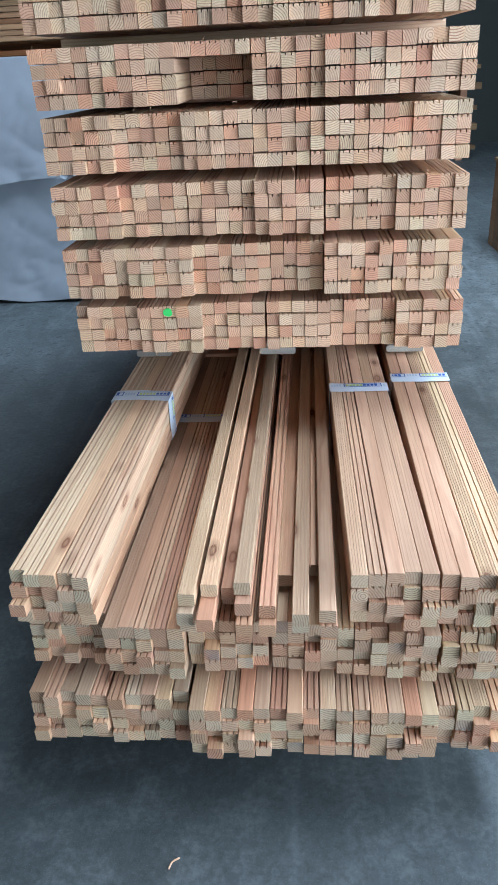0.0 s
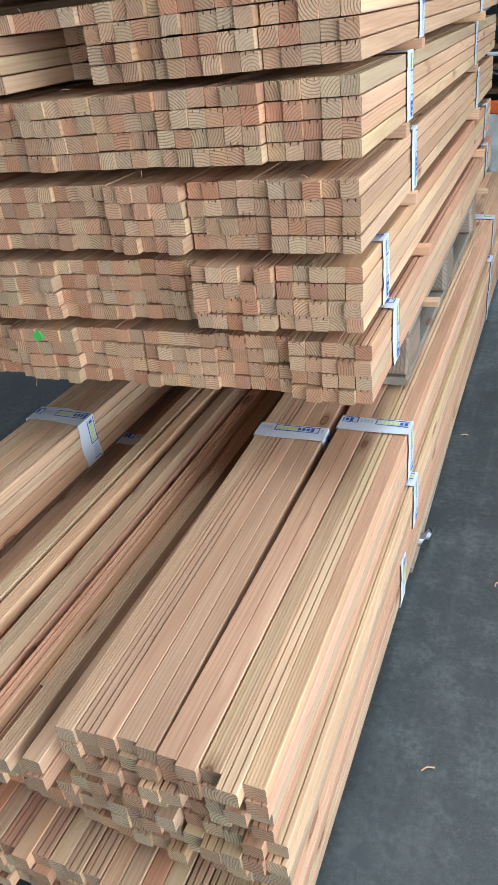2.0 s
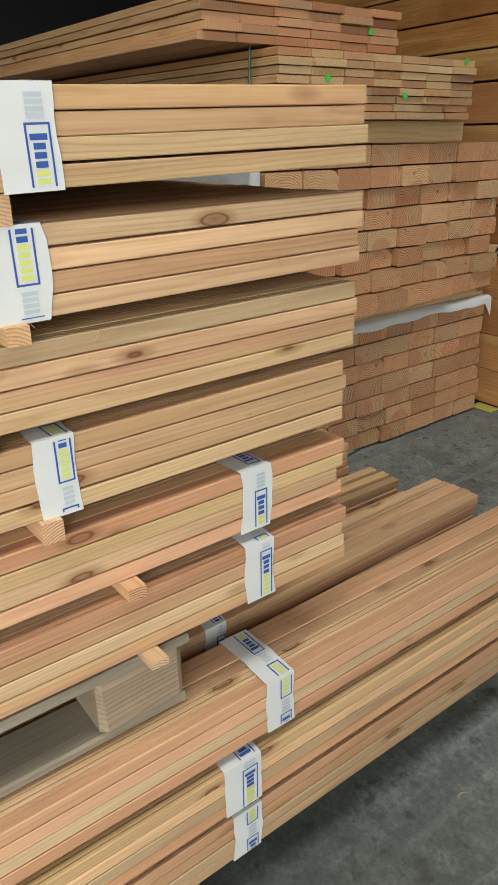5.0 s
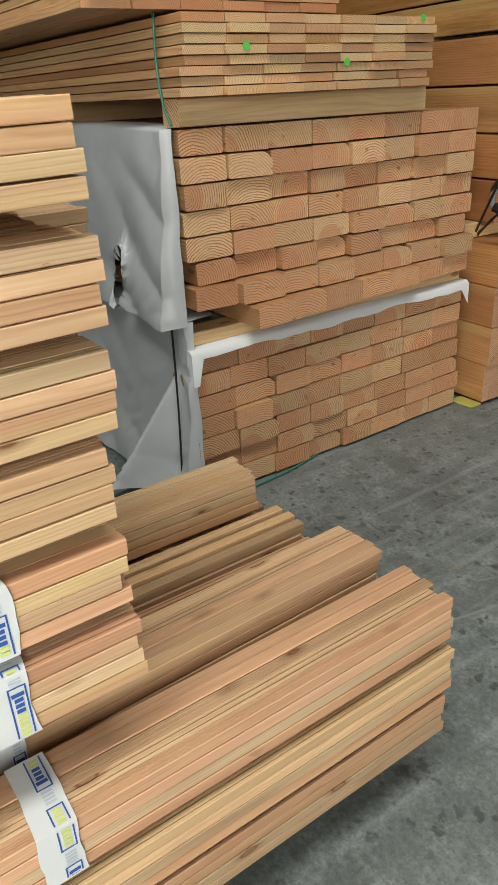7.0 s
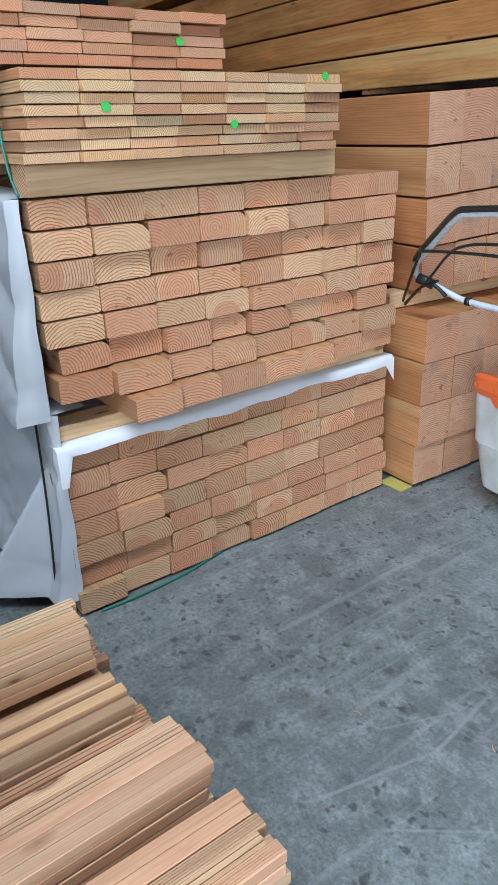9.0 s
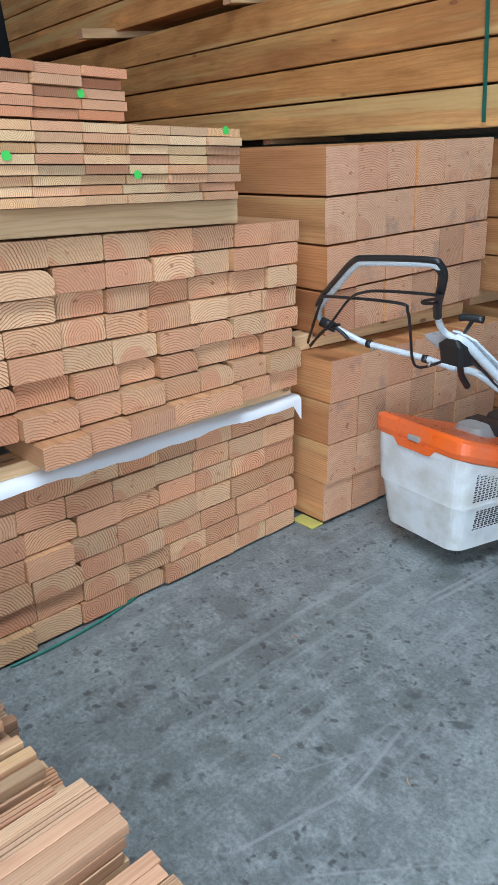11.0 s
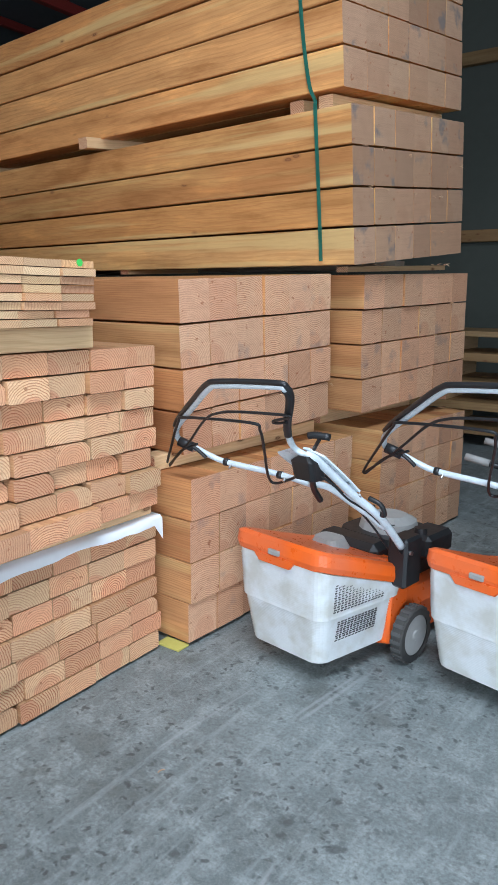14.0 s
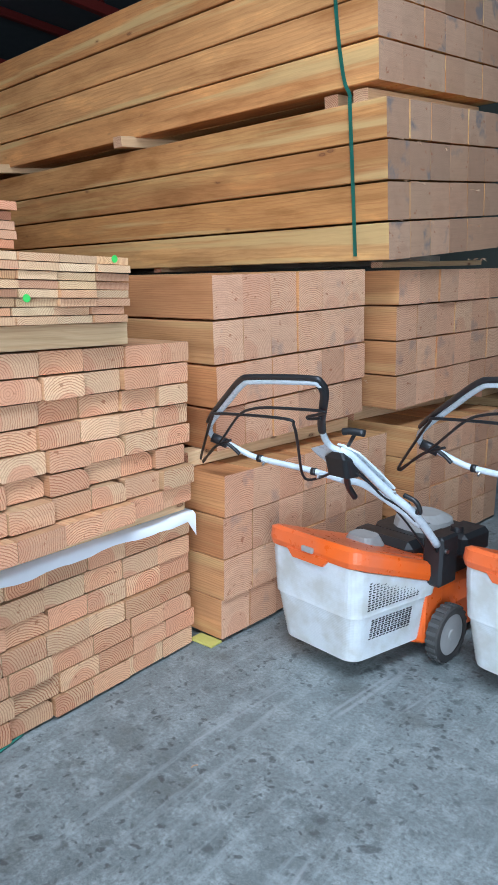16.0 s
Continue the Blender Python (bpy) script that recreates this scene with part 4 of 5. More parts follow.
PINCH = (-0.96, 0.56)
film_side("film_wrap", "silver-grey plastic film hanging over the lower board pack", -4.9, -0.885, lambda x: 0.74, lambda x: 0.035 + 0.03 * math.sin(x * 5) + max(0, -x - 1.4) * 0.02, 4.432, 3, flare=0.05, pinch=PINCH)
film_side("film_wrap", "torn silver-grey plastic film hanging over the upper board pack", -4.9, -0.885, lambda x: 1.372 + 0.008 * math.sin(x * 3), lambda x: 0.715 + 0.03 * math.sin(x * 4.0) - 0.02 * (x + 0.9), 4.410, 9, flare=0.035,
          hole=(-1.215, 0.865, 0.050, 0.125, 0.18))
for x, y in ((-0.95, 4.405), (-1.95, 4.36), (-3.0, 4.36)):
    bm = tube([(x, y, 0.72), (x + 0.005, y - 0.006, 0.4), (x + 0.02, y - 0.03, 0.03)], 0.004, 6)
    tagged(part("cord", bm, CORD), "black cord tied round the film-wrapped pack", "cord", "cords")


def white_sheet():
    bm = bmesh.new()
    nx, ny = 14, 60
    rows = []
    for j in range(ny + 1):
        y = 4.425 + 1.51 * j / ny
        zt = 0.634 + 0.004 * math.sin(j * 0.21) + 0.004 * noise.noise(Vector((j * 0.4, 0, 1)))
        drop = 0.022 + 0.016 * noise.noise(Vector((j * 0.13, 3, 0))) + (0.10 if j < 2 else 0) + (0.075 * max(0, 1 - (ny - j) / 2.0))
        line = [bm.verts.new((-1.6, y, zt)), bm.verts.new((-0.95, y, zt + 0.002)), bm.verts.new((-0.872, y, zt + 0.001)), bm.verts.new((-0.858 + 0.006 * noise.noise(Vector((j * 0.3, 1, 5))), y, zt - 0.012)),
                bm.verts.new((-0.855 + 0.008 * noise.noise(Vector((j * 0.25, 7, 5))), y, zt - 0.012 - drop))]
        rows.append(line)
    for a, b in zip(rows, rows[1:]):
        for k in range(4):
            bm.faces.new((a[k], a[k + 1], b[k + 1], b[k])).smooth = True
    return tagged(part("film_sheet", bm, SHEET), "white plastic sheet lying over the lower board pack", "plastic film")


white_sheet()


# ---- paint dots ----
def paint_dot(x, y, z, face, r=0.012):
    bm = bmesh.new()
    vs = []
    for k in range(14):
        a = 2 * math.pi * k / 14
        rr = r * (1 + 0.18 * noise.noise(Vector((k * 1.3, y * 9, z * 9))))
        p = (0.0, rr * math.cos(a), rr * math.sin(a)) if face == "x" else (rr * math.cos(a), 0.0, rr * math.sin(a))
        vs.append(bm.verts.new(p))
    f = bm.faces.new(vs)
    d = Vector((0.003, 0, 0)) if face == "x" else Vector((0, -0.003, 0))
    ex = bmesh.ops.extrude_face_region(bm, geom=[f])
    bmesh.ops.translate(bm, verts=[v for v in ex["geom"] if isinstance(v, bmesh.types.BMVert)], vec=d)
    bmesh.ops.recalc_face_normals(bm, faces=bm.faces[:])
    return tagged(part("paint_dot", bm, GREEN, m=pose(x, y, z)), "bright green paint dot on a timber end", "paint mark", "paint dots")


for y, z in ((4.671, 1.589), (5.09, 1.539), (5.455, 1.672)):
    paint_dot(-0.790, y, z, "x", 0.013)
for y, z in ((4.81, 1.822), (4.963, 1.759)):
    paint_dot(-0.870, y, z, "x", 0.012)
paint_dot(-0.147, 1.503, 0.772, "y", 0.0095)


# ---- lawn mowers ----
def loft(rings, bm=None, closed=True):
    bm = bm or bmesh.new()
    vs = [[bm.verts.new(p) for p in r] for r in rings]
    n = len(vs[0])
    for a, b in zip(vs, vs[1:]):
        for k in range(n):
            bm.faces.new((a[k], a[(k + 1) % n], b[(k + 1) % n], b[k]))
    if closed:
        bm.faces.new(vs[0][::-1])
        bm.faces.new(vs[-1])
    bmesh.ops.recalc_face_normals(bm, faces=bm.faces[:])
    return bm


def rounded(x0, x1, y0, y1, r, z, n=4, dz=lambda x, y: 0.0):
    out = []
    for cx, cy, a0 in ((x1 - r, y1 - r, 0), (x0 + r, y1 - r, 90), (x0 + r, y0 + r, 180), (x1 - r, y0 + r, 270)):
        for k in range(n + 1):
            a = radians(a0 + 90 * k / n)
            x, y = cx + r * math.cos(a), cy + r * math.sin(a)
            out.append((x, y, z + dz(x, y)))
    return out


def wheel(parent, x0, x1, y, r):
    bm = bmesh.new()
    s = 36
    prof = [(x0, r * 0.72), (x0, r * 0.93), (x0 + 0.006, r), (x1 - 0.006, r), (x1, r * 0.93), (x1, r * 0.72)]
    rings = []
    for px, pr in prof:
        rings.append([(px, y + pr * math.cos(2 * math.pi * k / s), r + pr * math.sin(2 * math.pi * k / s)) for k in range(s)])
    loft(rings, bm, closed=False)
    tread = bmesh.new()
    for k in range(22):
        a = 2 * math.pi * k / 22
        d, e = Vector((0, math.cos(a), math.sin(a))), Vector((0, -math.sin(a), math.cos(a)))
        c = Vector((0, y, r))
        q = [c + d * (r - 0.002) + e * 0.008 * sgn + Vector((px, 0, 0)) for px in (x0 + 0.004, x1 - 0.004) for sgn in (-1, 1)]
        o = [p + d * 0.006 for p in q]
        lo, hi = [tread.verts.new(p) for p in (q[0], q[1], q[3], q[2])], [tread.verts.new(p) for p in (o[0], o[1], o[3], o[2])]
        tread.faces.new(hi)
        for i in range(4):
            tread.faces.new((lo[i], lo[(i + 1) % 4], hi[(i + 1) % 4], hi[i]))
    bmesh.ops.recalc_face_normals(tread, faces=tread.faces[:])
    tyre = part("wheel", bm, RUBBER, parent, "black tyre with a blocky tread")
    tagged(part("tread", tread, TREAD, tyre, "grey dusty tread blocks"), kind="stuff")
    part("rim", disc((x0 + 0.004, y, r), (x1 - 0.004, y, r), r * 0.73, r * 0.73, 28), GREYPL, tyre, "grey plastic wheel rim")
    part("hub", disc((x0 - 0.003, y, r), (x1 + 0.004, y, r), r * 0.22, r * 0.18, 16), GREYPL, tyre)
    return tyre


def lawn_mower(label, m):
    t = thing("lawn_mower", label, "lawn mower", "lawn mowers", m=m)
    # grass box, two tiers, ribbed; the lid slopes down to the front
    bx0, bx1, by0, by1 = -0.500, 0.010, -0.435, 0.065
    slope = lambda x, y: -0.155 * max(0.0, min(1.0, (y - by0) / 0.46))
    narrow = lambda ring: [(x - (0.055 * max(0.0, 1 - (y - by0) / 0.42) if x > -0.25 else 0.0), y, z) for x, y, z in ring]
    rings = []
    for z, g in ((0.085, -0.060), (0.098, -0.036), (0.30, -0.008), (0.305, 0.0), (0.318, 0.0)):
        front = 0.0 if z > 0.25 else (0.25 - z) * 0.30
        rings.append(narrow(rounded(bx0 - g, bx1 + g, by0 - g, by1 - front, 0.055, z, n=6)))
    rings.append(narrow(rounded(bx0 - 0.010, bx1 + 0.010, by0 - 0.010, by1, 0.055, 0.515, n=6, dz=slope)))
    box_part = part("grass_box", loft(rings), WHITEPL, t, "dirty white plastic grass box")
    ribs = bmesh.new()
    for k in range(26):
        z = 0.112 + 0.0075 * k
        g = -0.036 + 0.028 * (z - 0.098) / 0.20 + 0.0022
        f0 = (0.25 - z) * 0.30 if z < 0.25 else 0.0
        loft([narrow(rounded(bx0 - g, bx1 + g, by0 - g, by1 - f0, 0.056, z + d, n=6)) for d in (0, 0.003)], ribs, closed=False)
    for k in range(22):
        f = (k + 0.5) / 24
        g = 0.010 * f + 0.0022
        lift = lambda x, y: slope(x, y) * f
        loft([narrow(rounded(bx0 - g, bx1 + g, by0 - g, by1, 0.056, 0.32 + 0.19 * f + d, n=6, dz=lift)) for d in (0, 0.003)], ribs, closed=False)
    part("ribs", ribs, WHITEPL, box_part)
    lid_rings = [narrow(rounded(bx0 - q, bx1 + q, by0 - q, by1 + 0.005, 0.060, z, n=6, dz=slope)) for z, q in ((0.520, 0.018), (0.545, 0.024), (0.590, 0.020), (0.602, 0.004), (0.604, -0.03))]
    lid = part("lid", loft(lid_rings), ORANGE, t, "bright orange plastic grass box lid")
    part("latch", block(-0.305, -0.245, by0 - 0.036, by0 - 0.022, 0.537, 0.560, 0.003), GREYPL, lid, "pale grey latch")
    part("lip", loft([rounded(-0.37, -0.20, by0 - 0.022, by0 + 0.01, 0.008, 0.492), rounded(-0.40, -0.17, by0 - 0.024, by0 + 0.01, 0.008, 0.528)]), ORANGE, lid)
    part("grip_recess", loft([rounded(-0.33, -0.17, -0.20, -0.06, 0.04, 0.500), rounded(-0.31, -0.19, -0.18, -0.08, 0.035, 0.545)]), GREYPL, lid, "grey carrying handle on the lid")
    for z0, z1, y0, y1 in ((0.330, 0.460, -0.37, -0.06), (0.190, 0.285, -0.33, -0.09)):
        vent = bmesh.new()
        nz, nyy = int((z1 - z0) / 0.0105), int((y1 - y0) / 0.020)
        for a in range(nz):
            for b in range(nyy):
                zz, yy = z0 + 0.0105 * a, y0 + 0.020 * b + 0.003 * (a % 2)
                if zz > 0.475 + slope(0, yy):
                    continue
                gx = bx1 - 0.055 * max(0.0, 1 - (yy - by0) / 0.42) + (0.010 * max(0.0, (zz - 0.318) / 0.19) if zz > 0.318 else -0.036 + 0.028 * (zz - 0.098) / 0.20) + 0.0012
                block(gx - 0.004, gx + 0.0026, yy, yy + 0.0135, zz, zz + 0.0050, bm=vent)
        tagged(part("vent", vent, BLACKPL, box_part, "slotted dark air vent"), kind="stuff")
    # deck, engine
    deck = [rounded(-0.53, 0.0, 0.0, 0.66, 0.10, z, dz=lambda x, y: 0.0) for z in (0.06,)]
    deck += [rounded(-0.53, 0.0, 0.0, 0.66, 0.10, 0.20), rounded(-0.50, -0.03, 0.03, 0.63, 0.10, 0.27), rounded(-0.42, -0.11, 0.10, 0.55, 0.10, 0.31)]
    part("deck", loft(deck), ORANGE, t, "orange steel mower deck")
    part("rear_plate", block(-0.04, 0.005, -0.02, 0.12, 0.08, 0.47, 0.01), ORANGE, t)
    part("engine", loft([rounded(-0.44, -0.06, 0.12, 0.50, 0.07, 0.30), rounded(-0.45, -0.05, 0.11, 0.51, 0.08, 0.40), rounded(-0.42, -0.08, 0.14, 0.48, 0.08, 0.49)]), BLACKPL, t, "black engine block")
    cover = part("engine_cover", loft([rounded(-0.38, -0.10, 0.18, 0.46, 0.13, 0.485), rounded(-0.37, -0.11, 0.19, 0.45, 0.125, 0.53), rounded(-0.32, -0.16, 0.24, 0.40, 0.075, 0.555)]), GREYPL, t, "silver-grey recoil starter cover")
    slots = bmesh.new()
    for k in range(10):
        a = 2 * math.pi * k / 10
        block(-0.006, 0.006, 0.035, 0.085, 0.0, 0.006, bm=slots)
        for v in slots.verts[-8:]:
            x, y = v.co.x, v.co.y
            v.co.x, v.co.y = x * math.cos(a) - y * math.sin(a) - 0.24, x * math.sin(a) + y * math.cos(a) + 0.32
            v.co.z += 0.546
    part("slots", slots, BLACKPL, cover)
    part("air_filter", block(-0.10, 0.05, 0.20, 0.42, 0.42, 0.53, 0.02), BLACKPL, t, "black air filter housing")
    part("fuel_cap", disc((-0.02, 0.24, 0.53), (-0.02, 0.24, 0.555), 0.03, 0.028, 20), BLACKPL, t)
    part("chute", block(-0.44, -0.10, 0.0, 0.14, 0.26, 0.50, 0.03), BLACKPL, t)
    wheel(t, 0.030, 0.085, 0.075, 0.126)
    wheel(t, -0.615, -0.56, 0.075, 0.126)
    wheel(t, 0.0, 0.045, 0.60, 0.09)
    wheel(t, -0.575, -0.53, 0.60, 0.09)
    # handlebar: a stem of two tubes, and a wide loop with a black bail lying against it
    bracket = part("bracket", block(-0.020, 0.075, -0.03, 0.10, 0.36, 0.58, 0.012), BLACKPL, t, "black handlebar bracket")
    part("bolt", disc((0.07, 0.0, 0.52), (0.085, 0.0, 0.52), 0.010, 0.010, 12), STEEL, bracket)
    stem = part("stem", tube([(0.063, -0.052, 0.558), (0.056, -0.212, 0.718), (0.006, -0.318, 0.816), (-0.049, -0.477, 0.967), (-0.084, -0.511, 0.996)], 0.0165, 14), TUBE, t, "pale lacquered handlebar tube")
    plate = bmesh.new()
    for x, y, z, w in ((-0.088, -0.512, 1.000, 0.014), (-0.048, -0.478, 0.972, 0.024), (-0.015, -0.390, 0.890, 0.024), (0.012, -0.318, 0.820, 0.015)):
        for dx, dz in ((-w, 0.012), (w, 0.012), (w, 0.019), (-w, 0.019)):
            plate.verts.new((x + dx, y + dz * 0.5, z + dz))
    plate.verts.ensure_lookup_table()
    for k in range(3):
        for i in range(4):
            plate.faces.new([plate.verts[4 * k + i], plate.verts[4 * k + (i + 1) % 4], plate.verts[4 * k + 4 + (i + 1) % 4], plate.verts[4 * k + 4 + i]])
    plate.faces.new(plate.verts[0:4]), plate.faces.new(plate.verts[12:16])
    bmesh.ops.recalc_face_normals(plate, faces=plate.faces[:])
    part("plate", plate, TUBE, stem, "pale pressed steel plate")
    for x, y, z in ((-0.030, -0.425, 0.945), (0.0, -0.345, 0.868), (0.022, -0.30, 0.815)):
        part("screw", disc((x, y - 0.004, z), (x + 0.004, y - 0.014, z + 0.010), 0.006, 0.005, 10), STEEL, stem)
    part("lower_stem", tube([(-0.179, -0.366, 0.836), (-0.092, -0.356, 0.838), (-0.027, -0.272, 0.765), (0.022, -0.222, 0.715), (0.052, -0.17, 0.665)], 0.0135, 12), TUBE, t)
    loop = part("loop", tube([(-0.049, -0.477, 0.967), (-0.088, -0.506, 0.990), (-0.117, -0.537, 1.016), (-0.100, -0.594, 1.076), (-0.065, -0.640, 1.127), (0.023, -0.731, 1.232), (0.033, -0.769, 1.271), (-0.007, -0.781, 1.277),
                              (-0.245, -0.799, 1.259), (-0.313, -0.789, 1.239), (-0.457, -0.729, 1.158), (-0.637, -0.652, 1.053), (-0.710, -0.608, 0.998), (-0.728, -0.564, 0.952), (-0.669, -0.531, 0.928), (-0.622, -0.498, 0.901),
                              (-0.555, -0.463, 0.877), (-0.336, -0.416, 0.863), (-0.239, -0.389, 0.850), (-0.179, -0.366, 0.836)], 0.0125, 12), TUBE, t, "pale lacquered handlebar loop")
    part("foam_grip", tube([(-0.100, -0.600, 1.084), (-0.060, -0.640, 1.128), (0.030, -0.730, 1.233), (0.044, -0.770, 1.276), (0.010, -0.789, 1.290), (-0.230, -0.812, 1.275), (-0.308, -0.805, 1.256), (-0.455, -0.746, 1.174), (-0.603, -0.682, 1.089), (-0.68, -0.64, 1.04)],
                           0.0105, 10), BLACKPL, loop, "black switch bar against the loop")
    part("grip_sleeve", tube([(-0.100, -0.594, 1.076), (-0.065, -0.640, 1.127), (0.023, -0.731, 1.232), (0.034, -0.766, 1.268)], 0.0150, 12), BLACKPL, loop, "black foam grip")
    for x, y, z in ((-0.555, -0.463, 0.877), (-0.30, -0.407, 0.858)):
        part("collar", tube([(x - 0.010, y - 0.003, z), (x + 0.010, y + 0.003, z)], 0.0160, 12, n=1), BLACKPL, loop)
        part("screw", disc((x + 0.03, y - 0.003, z - 0.010), (x + 0.032, y - 0.016, z - 0.020), 0.006, 0.005, 10), STEEL, loop)
    part("bail", tube([(-0.600, -0.589, 0.966), (-0.743, -0.553, 0.909), (-0.905, -0.480, 0.808), (-0.934, -0.467, 0.794), (-0.925, -0.484, 0.812), (-0.752, -0.596, 0.950), (-0.594, -0.694, 1.072), (-0.531, -0.712, 1.099), (-0.206, -0.681, 1.117),
                       (-0.189, -0.647, 1.086), (-0.245, -0.564, 0.995), (-0.339, -0.436, 0.852), (-0.332, -0.399, 0.816), (-0.212, -0.430, 0.865), (-0.129, -0.469, 0.916)], 0.0058, 8), BLACKPL, t, "black wire engine brake bail")
    part("drive_bail", tube([(-0.940, -0.467, 0.793), (-0.665, -0.586, 0.953), (-0.437, -0.696, 1.098), (-0.330, -0.725, 1.142), (-0.218, -0.725, 1.160), (-0.016, -0.707, 1.171), (-0.010, -0.697, 1.162), (-0.087, -0.686, 1.140),
                             (-0.089, -0.677, 1.131), (-0.034, -0.678, 1.140)], 0.0055, 8), BLACKPL, t, "black wire drive bail")
    clamp = part("clamp", tube([(-0.72, -0.585, 0.960), (-0.665, -0.548, 0.935)], 0.021, 12, n=2), BLACKPL, t, "black bail clamp")
    part("tongue", tube([(-0.68, -0.565, 0.95), (-0.64, -0.545, 0.925), (-0.615, -0.525, 0.895)], 0.008, 8), BLACKPL, clamp)
    part("console", loft([rounded(-0.155, -0.05, -0.50, -0.42, 0.02, 0.89), rounded(-0.150, -0.04, -0.53, -0.45, 0.02, 0.965), rounded(-0.11, -0.06, -0.53, -0.48, 0.012, 0.99)]), BLACKPL, t, "black control console")
    cover = [(-0.235, -0.512, 0.982), (-0.126, -0.545, 1.022), (-0.085, -0.500, 0.985), (-0.16, -0.445, 0.905)]
    shell = bmesh.new()
    lo, hi = [shell.verts.new((x, y + 0.045, z - 0.035)) for x, y, z in cover], [shell.verts.new(p) for p in cover]
    shell.faces.new(hi), shell.faces.new(lo[::-1])
    for i in range(4):
        shell.faces.new((lo[i], lo[(i + 1) % 4], hi[(i + 1) % 4], hi[i]))
    bmesh.ops.recalc_face_normals(shell, faces=shell.faces[:])
    bmesh.ops.bevel(shell, geom=shell.edges[:], offset=0.006, segments=2, affect="EDGES")
    part("console_cover", shell, TUBE, t, "silver-grey console cover")
    part("lever", tube([(-0.065, -0.512, 0.949), (-0.099, -0.449, 0.881), (-0.125, -0.402, 0.830), (-0.135, -0.348, 0.775)], 0.0125, 10), BLACKPL, t, "black adjusting lever")
    knob = part("knob", tube([(-0.03, -0.530, 1.025), (0.030, -0.575, 1.078)], 0.007, 8, n=1), BLACKPL, t)
    part("knob_head", tube([(0.0, -0.600, 1.088), (0.025, -0.592, 1.093), (0.075, -0.575, 1.090)], 0.013, 10, n=3), BLACKPL, knob)
    part("cam_lever", tube([(0.030, -0.215, 0.74), (0.085, -0.225, 0.735), (0.080, -0.245, 0.780), (0.030, -0.255, 0.800)], 0.010, 8), BLACKPL, t, "black cam lever")
    part("control_cable", tube([(-0.06, -0.47, 0.92), (-0.02, -0.41, 0.865), (-0.015, -0.33, 0.80), (0.03, -0.26, 0.745), (0.055, -0.16, 0.65), (0.05, -0.03, 0.52)], 0.0045, 6), BLACKPL, t)
    part("cable", tube([(-0.10, -0.45, 0.95), (-0.05, -0.30, 0.80), (-0.03, -0.15, 0.66), (-0.02, 0.0, 0.50)], 0.005, 6), BLACKPL, t)
    part("starter_rope", tube([(0.04, -0.235, 0.77), (-0.02, -0.05, 0.64), (-0.12, 0.18, 0.555)], 0.0025, 6), BLACKPL, t)
    return t


mower = lawn_mower("orange and white lawn mower with dirty grass box on concrete", pose(0.0, 6.45, 0, 0, 0, -9))
second = copy_thing(mower, pose(0.772, 6.667, 0, 0, 0, -12.3))
# the handlebar of the second mower is swung to one side
swing = Matrix.Translation((0.085, 0.045, 0.022)) @ Matrix.Rotation(radians(-5), 4, "Z") @ Matrix.Translation((-0.003, -0.03, 0))
for ob in second.children:
    if ob.name.split(".")[0] in ("stem", "lower_stem", "loop", "bail", "drive_bail", "clamp", "console", "console_cover", "lever", "knob", "cable", "cam_lever", "control_cable"):
        ob.matrix_basis = swing @ ob.matrix_basis


# ---- back of the hall ----
for k in range(5):
    stack_pack("plank_layer", "dark layer of stored planks at the back of the hall", "timber pack", 2.6, 11.3, 0.14 + 0.26 * k, 4, 1, 0.24, 0.06 + 0.03 * (k % 2), 5.0, W_RAIL, W_RAIL, 60 + k, group="stored plank layers", jit=0.05)
    for x in (2.4, 0.4, -1.6):
        bearer_at(x, 11.3, 0.14 + 0.26 * k - (0.14 if k == 0 else 0.20 - 0.03 * ((k - 1) % 2)) + 0.0005, 0.96, 0.09, (0.139 if k == 0 else 0.199 - 0.03 * ((k - 1) % 2)))


def crate(x, y, w, d, h):
    t = thing("wooden_crate", "pale wooden crate standing on the concrete floor", "crate", m=pose(x, y, 0))
    for k in range(5):
        me = timber_mesh(board_profile(h - 0.03, 0.02, 0.002), d / 5 - 0.004, W_RAIL, W_RAIL)
        finish("slat", me, [], t, m=pose(0.02, d / 5 * k, (h - 0.03) / 2, 0, -90, 0))
        me = timber_mesh(board_profile(w / 5 - 0.004, 0.02, 0.002), h - 0.03, W_RAIL, W_RAIL)
        finish("slat", me, [], t, m=pose(0.02 + w / 5 * (k + 0.5), 0.0, 0, 90, 0, 0))
    part("lid", block(-0.01, w + 0.03, -0.03, d + 0.01, h - 0.028, h, 0.004), W_RAIL, t, "pale crate lid")


crate(1.56, 5.0, 0.7, 0.7, 0.62)


def wheelbarrow(m):
    t = thing("wheelbarrow", "wheelbarrow with grey rubber grips behind the mowers", "wheelbarrow", m=m)
    for y in (0.0, 0.52):
        part("handle", tube([(0, y, 0.70), (0.35, y, 0.62), (0.9, y + (0.1 if y < 0.1 else -0.1), 0.42), (1.45, 0.26, 0.2)], 0.016, 10), BLACKPL, t)
        part("grip", tube([(-0.10, y, 0.72), (0.03, y, 0.695)], 0.021, 12, n=2), GREYPL, t, "grey ribbed rubber grip")
        part("leg", tube([(0.45, y, 0.58), (0.50, y, 0.012)], 0.013, 8, n=1), BLACKPL, t)
    tray = loft([rounded(0.5, 1.2, 0.05, 0.47, 0.08, 0.42), rounded(0.38, 1.32, -0.06, 0.58, 0.10, 0.68)], closed=False)
    part("tray", tray, GREYPL, t)
    wheel(t, 0.0, 0.08, 0.0, 0.18).matrix_basis = pose(1.45, 0.22, 0, 0, 0, 90)
    return t


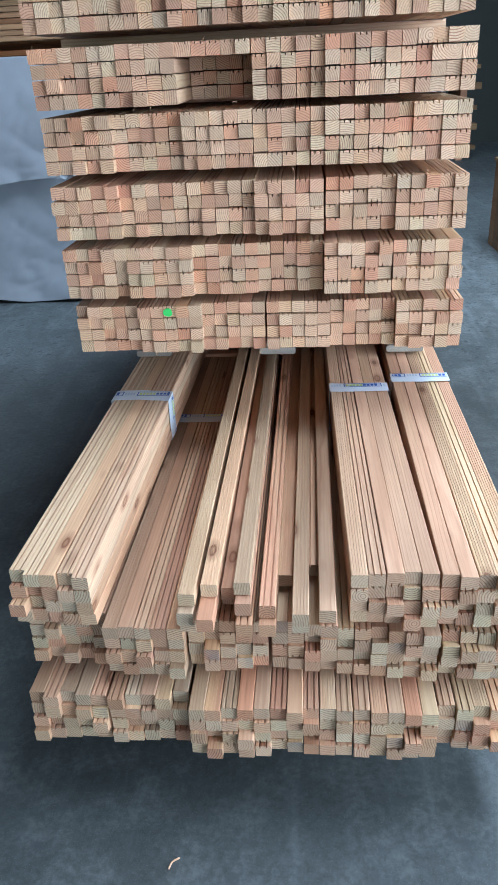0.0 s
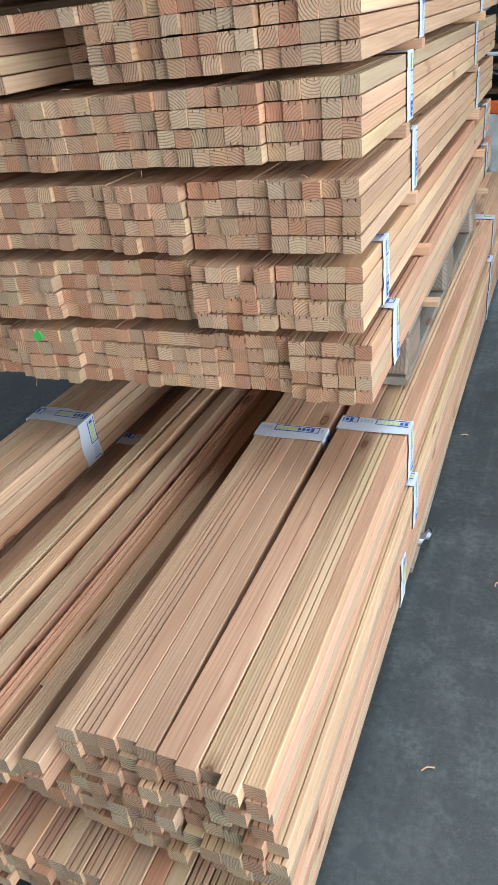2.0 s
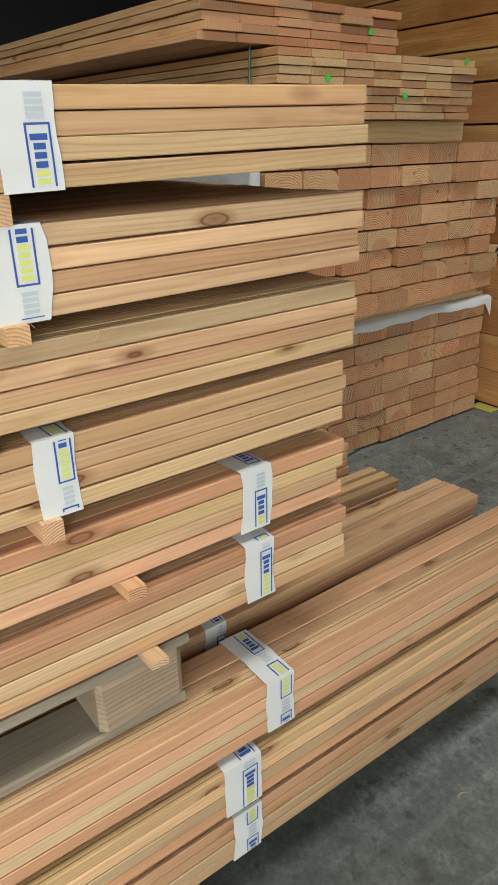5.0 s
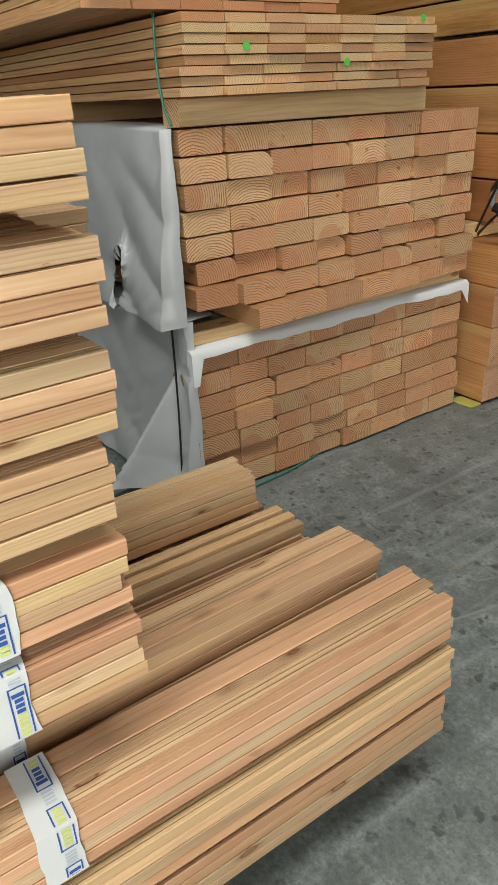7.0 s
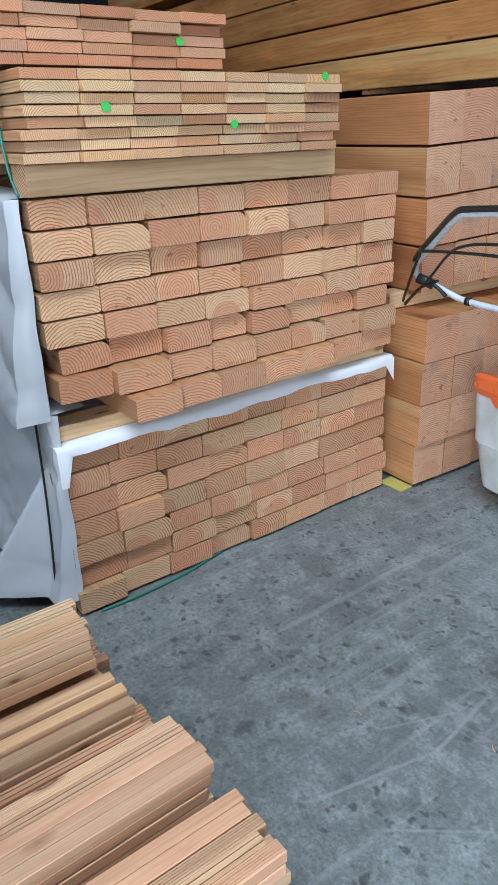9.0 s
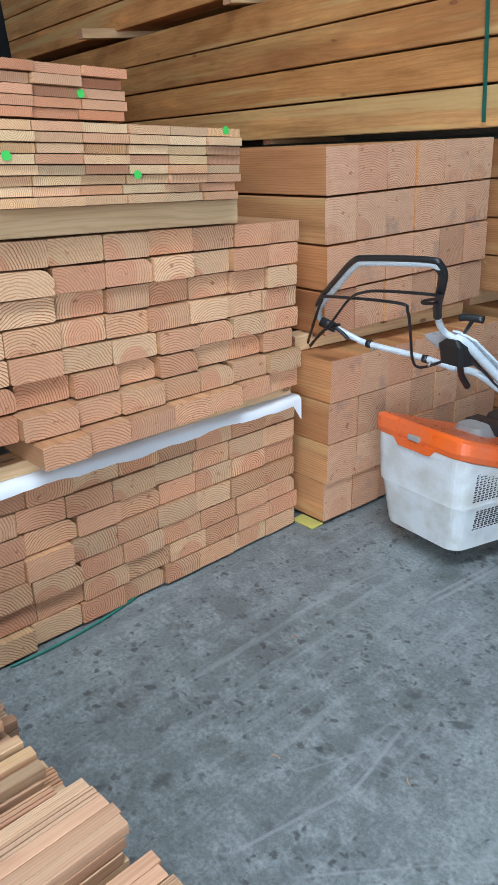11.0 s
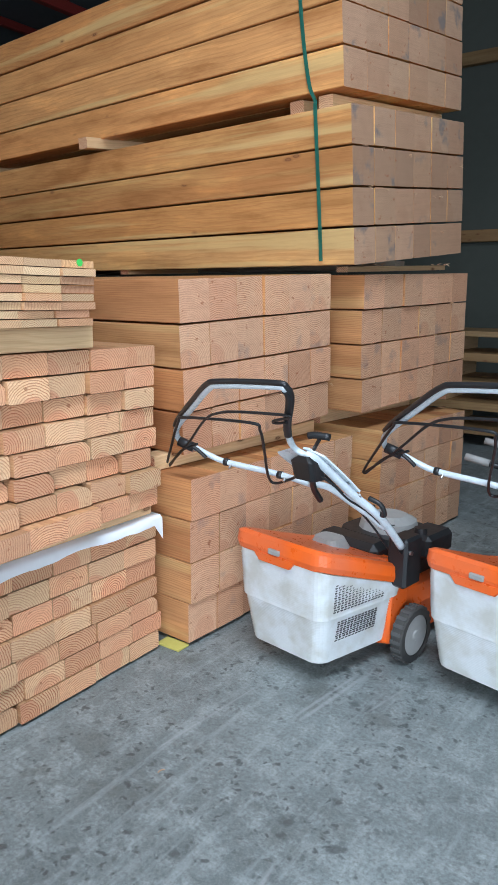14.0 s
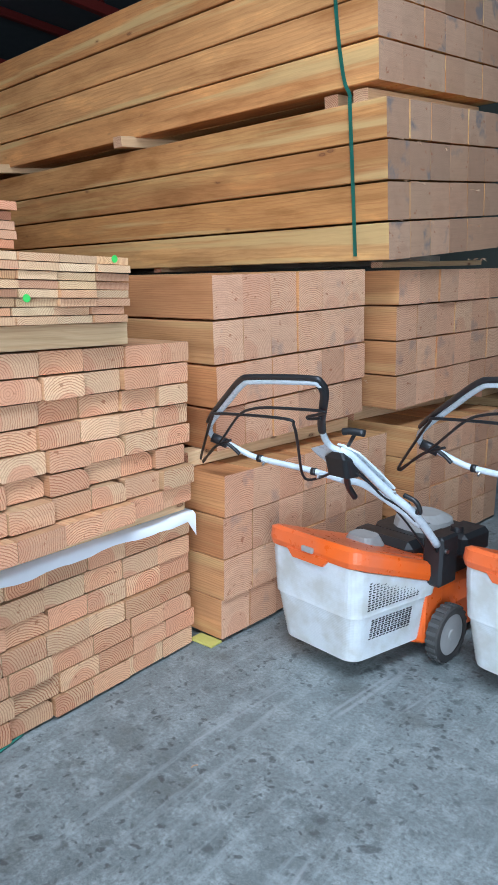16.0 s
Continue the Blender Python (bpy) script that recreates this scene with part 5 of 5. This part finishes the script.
wheelbarrow(pose(0.02, 7.55, 0.0, 0, 0, 6))


# ---- small things ----
bm = tube([(-0.93, 4.432, 1.69), (-0.925, 4.425, 1.55), (-0.905, 4.425, 1.44), (-0.872, 4.43, 1.375)], 0.004, 6)
tagged(part("strap", bm, STRAP), "green packing cord hanging from the plank pack", "strap")
bm = tube([(-0.85, 4.50, 0.006), (-0.845, 4.66, 0.007), (-0.86, 4.85, 0.006), (-0.90, 5.05, 0.006)], 0.005, 6)
tagged(part("strap", bm, STRAP), "green packing cord lying on the floor beside the boards", "strap")


def film_scrap(x, y):
    """A torn strip of wrapping film that hangs from under the pile down to the floor."""
    bm = bmesh.new()
    rows = []
    for k in range(17):
        u = k / 16
        z = 0.157 - 0.10 * u ** 0.5 - 0.046 * u + 0.006 * math.sin(u * 14)
        wide = (0.5 + 1.3 * math.sin(min(u * 2.6, 1.57))) * (1 - 0.75 * max(0.0, u - 0.35))
        rows.append([bm.verts.new((0.012 + 0.022 * u + dx * wide, 0.215 * u + 0.3 * dz, z + dz * wide)) for dx, dz in ((-0.012, -0.012), (-0.003, 0.012), (0.006, 0.0), (0.012, 0.014))])
    for a, b in zip(rows, rows[1:]):
        for k in range(3):
            bm.faces.new((a[k], a[k + 1], b[k + 1], b[k])).smooth = True
    bmesh.ops.solidify(bm, geom=bm.faces[:], thickness=0.0006)
    return tagged(part("film_scrap", bm, TAPE, m=pose(x, y, 0)), "crumpled white plastic strip hanging under the lower laths", "plastic scrap")


film_scrap(0.480, 1.835)


def splinters():
    """Torn wood fibres that stick out of the sawn ends."""
    rng = random.Random(77)
    for k in range(46):
        layer = rng.randrange(6)
        if k < 26:
            x, y, z = rng.uniform(-0.36, 0.46), 1.514, UP_Z[layer] + rng.choice((0.0, 4 * LH)) + rng.uniform(-0.003, 0.003)
            d = Vector((rng.uniform(-0.010, 0.010), -rng.uniform(0.006, 0.018), rng.uniform(-0.014, 0.012)))
        else:
            x, y, z = 0.4715, rng.uniform(1.6, 3.5), UP_Z[layer] + rng.randrange(5) * LH
            z += (y - UP_Y) * math.tan(radians(UP_TILT[layer]))
            d = Vector((rng.uniform(0.006, 0.016), rng.uniform(-0.02, 0.02), rng.uniform(-0.012, 0.012)))
        bm = tube([(0, 0, 0), d * 0.5 + Vector((0, 0, 0.002)), d], 0.0006, 4, n=2)
        tagged(part("splinter", bm, W_LATH, m=pose(x, y, z)), "thin pale wood splinter on a sawn lath", "splinter", "splinters")


splinters()


def torn_fibres():
    """Tufts of torn fibre along the sawn lower edges of the beam and board ends."""
    rng = random.Random(31)
    rows = [(-0.876, 6.12, 7.22, (1.052, 1.247, 1.442)), (-0.79, 6.05, 7.36, (0.02, 0.212, 0.404)), (-0.685, 7.5, 8.7, (1.104, 1.303, 1.502)), (-0.64, 7.25, 8.4, (1.74, 1.94, 2.14, 2.34))]
    for x, y0, y1, levels in rows:
        for z in levels:
            for k in range(7):
                y = rng.uniform(y0, y1)
                t = (y - y0) * math.tan(radians(6)) if x < -0.8 or z > 1 else 0.0
                bm = bmesh.new()
                for i in range(4):
                    d = Vector((rng.uniform(0.008, 0.026), rng.uniform(-0.012, 0.012), rng.uniform(-0.016, 0.006)))
                    tube([(0, 0.004 * i, 0), d * 0.5 + Vector((0, 0.004 * i, 0.002)), d + Vector((0, 0.004 * i, 0))], 0.0008, 4, bm, n=2)
                tagged(part("splinter", bm, W_LATH, m=pose(x + t, y, z + (y - y0) * 0.04)), "tuft of torn wood fibre on a sawn beam end", "splinter", "torn fibres")


torn_fibres()
for k, (x, y, a) in enumerate(((-0.086, 0.762, 50), (0.537, 2.604, 10), (0.634, 3.806, 80), (0.62, 1.35, 30), (0.75, 2.9, 120), (0.036, 4.856, 15), (-0.3, 5.3, 70), (0.35, 5.05, 140), (0.70, 1.9, 60))):
    bm = tube([(-0.012, 0, 0.0022), (0.0, 0.004, 0.004), (0.014, 0.001, 0.0022)], 0.0018, 5, n=3)
    tagged(part("wood_chip", bm, W_LATH, m=pose(x, y, 0, 0, 0, a)), "small curled wood shaving lying on the floor", "shaving", "wood shavings")
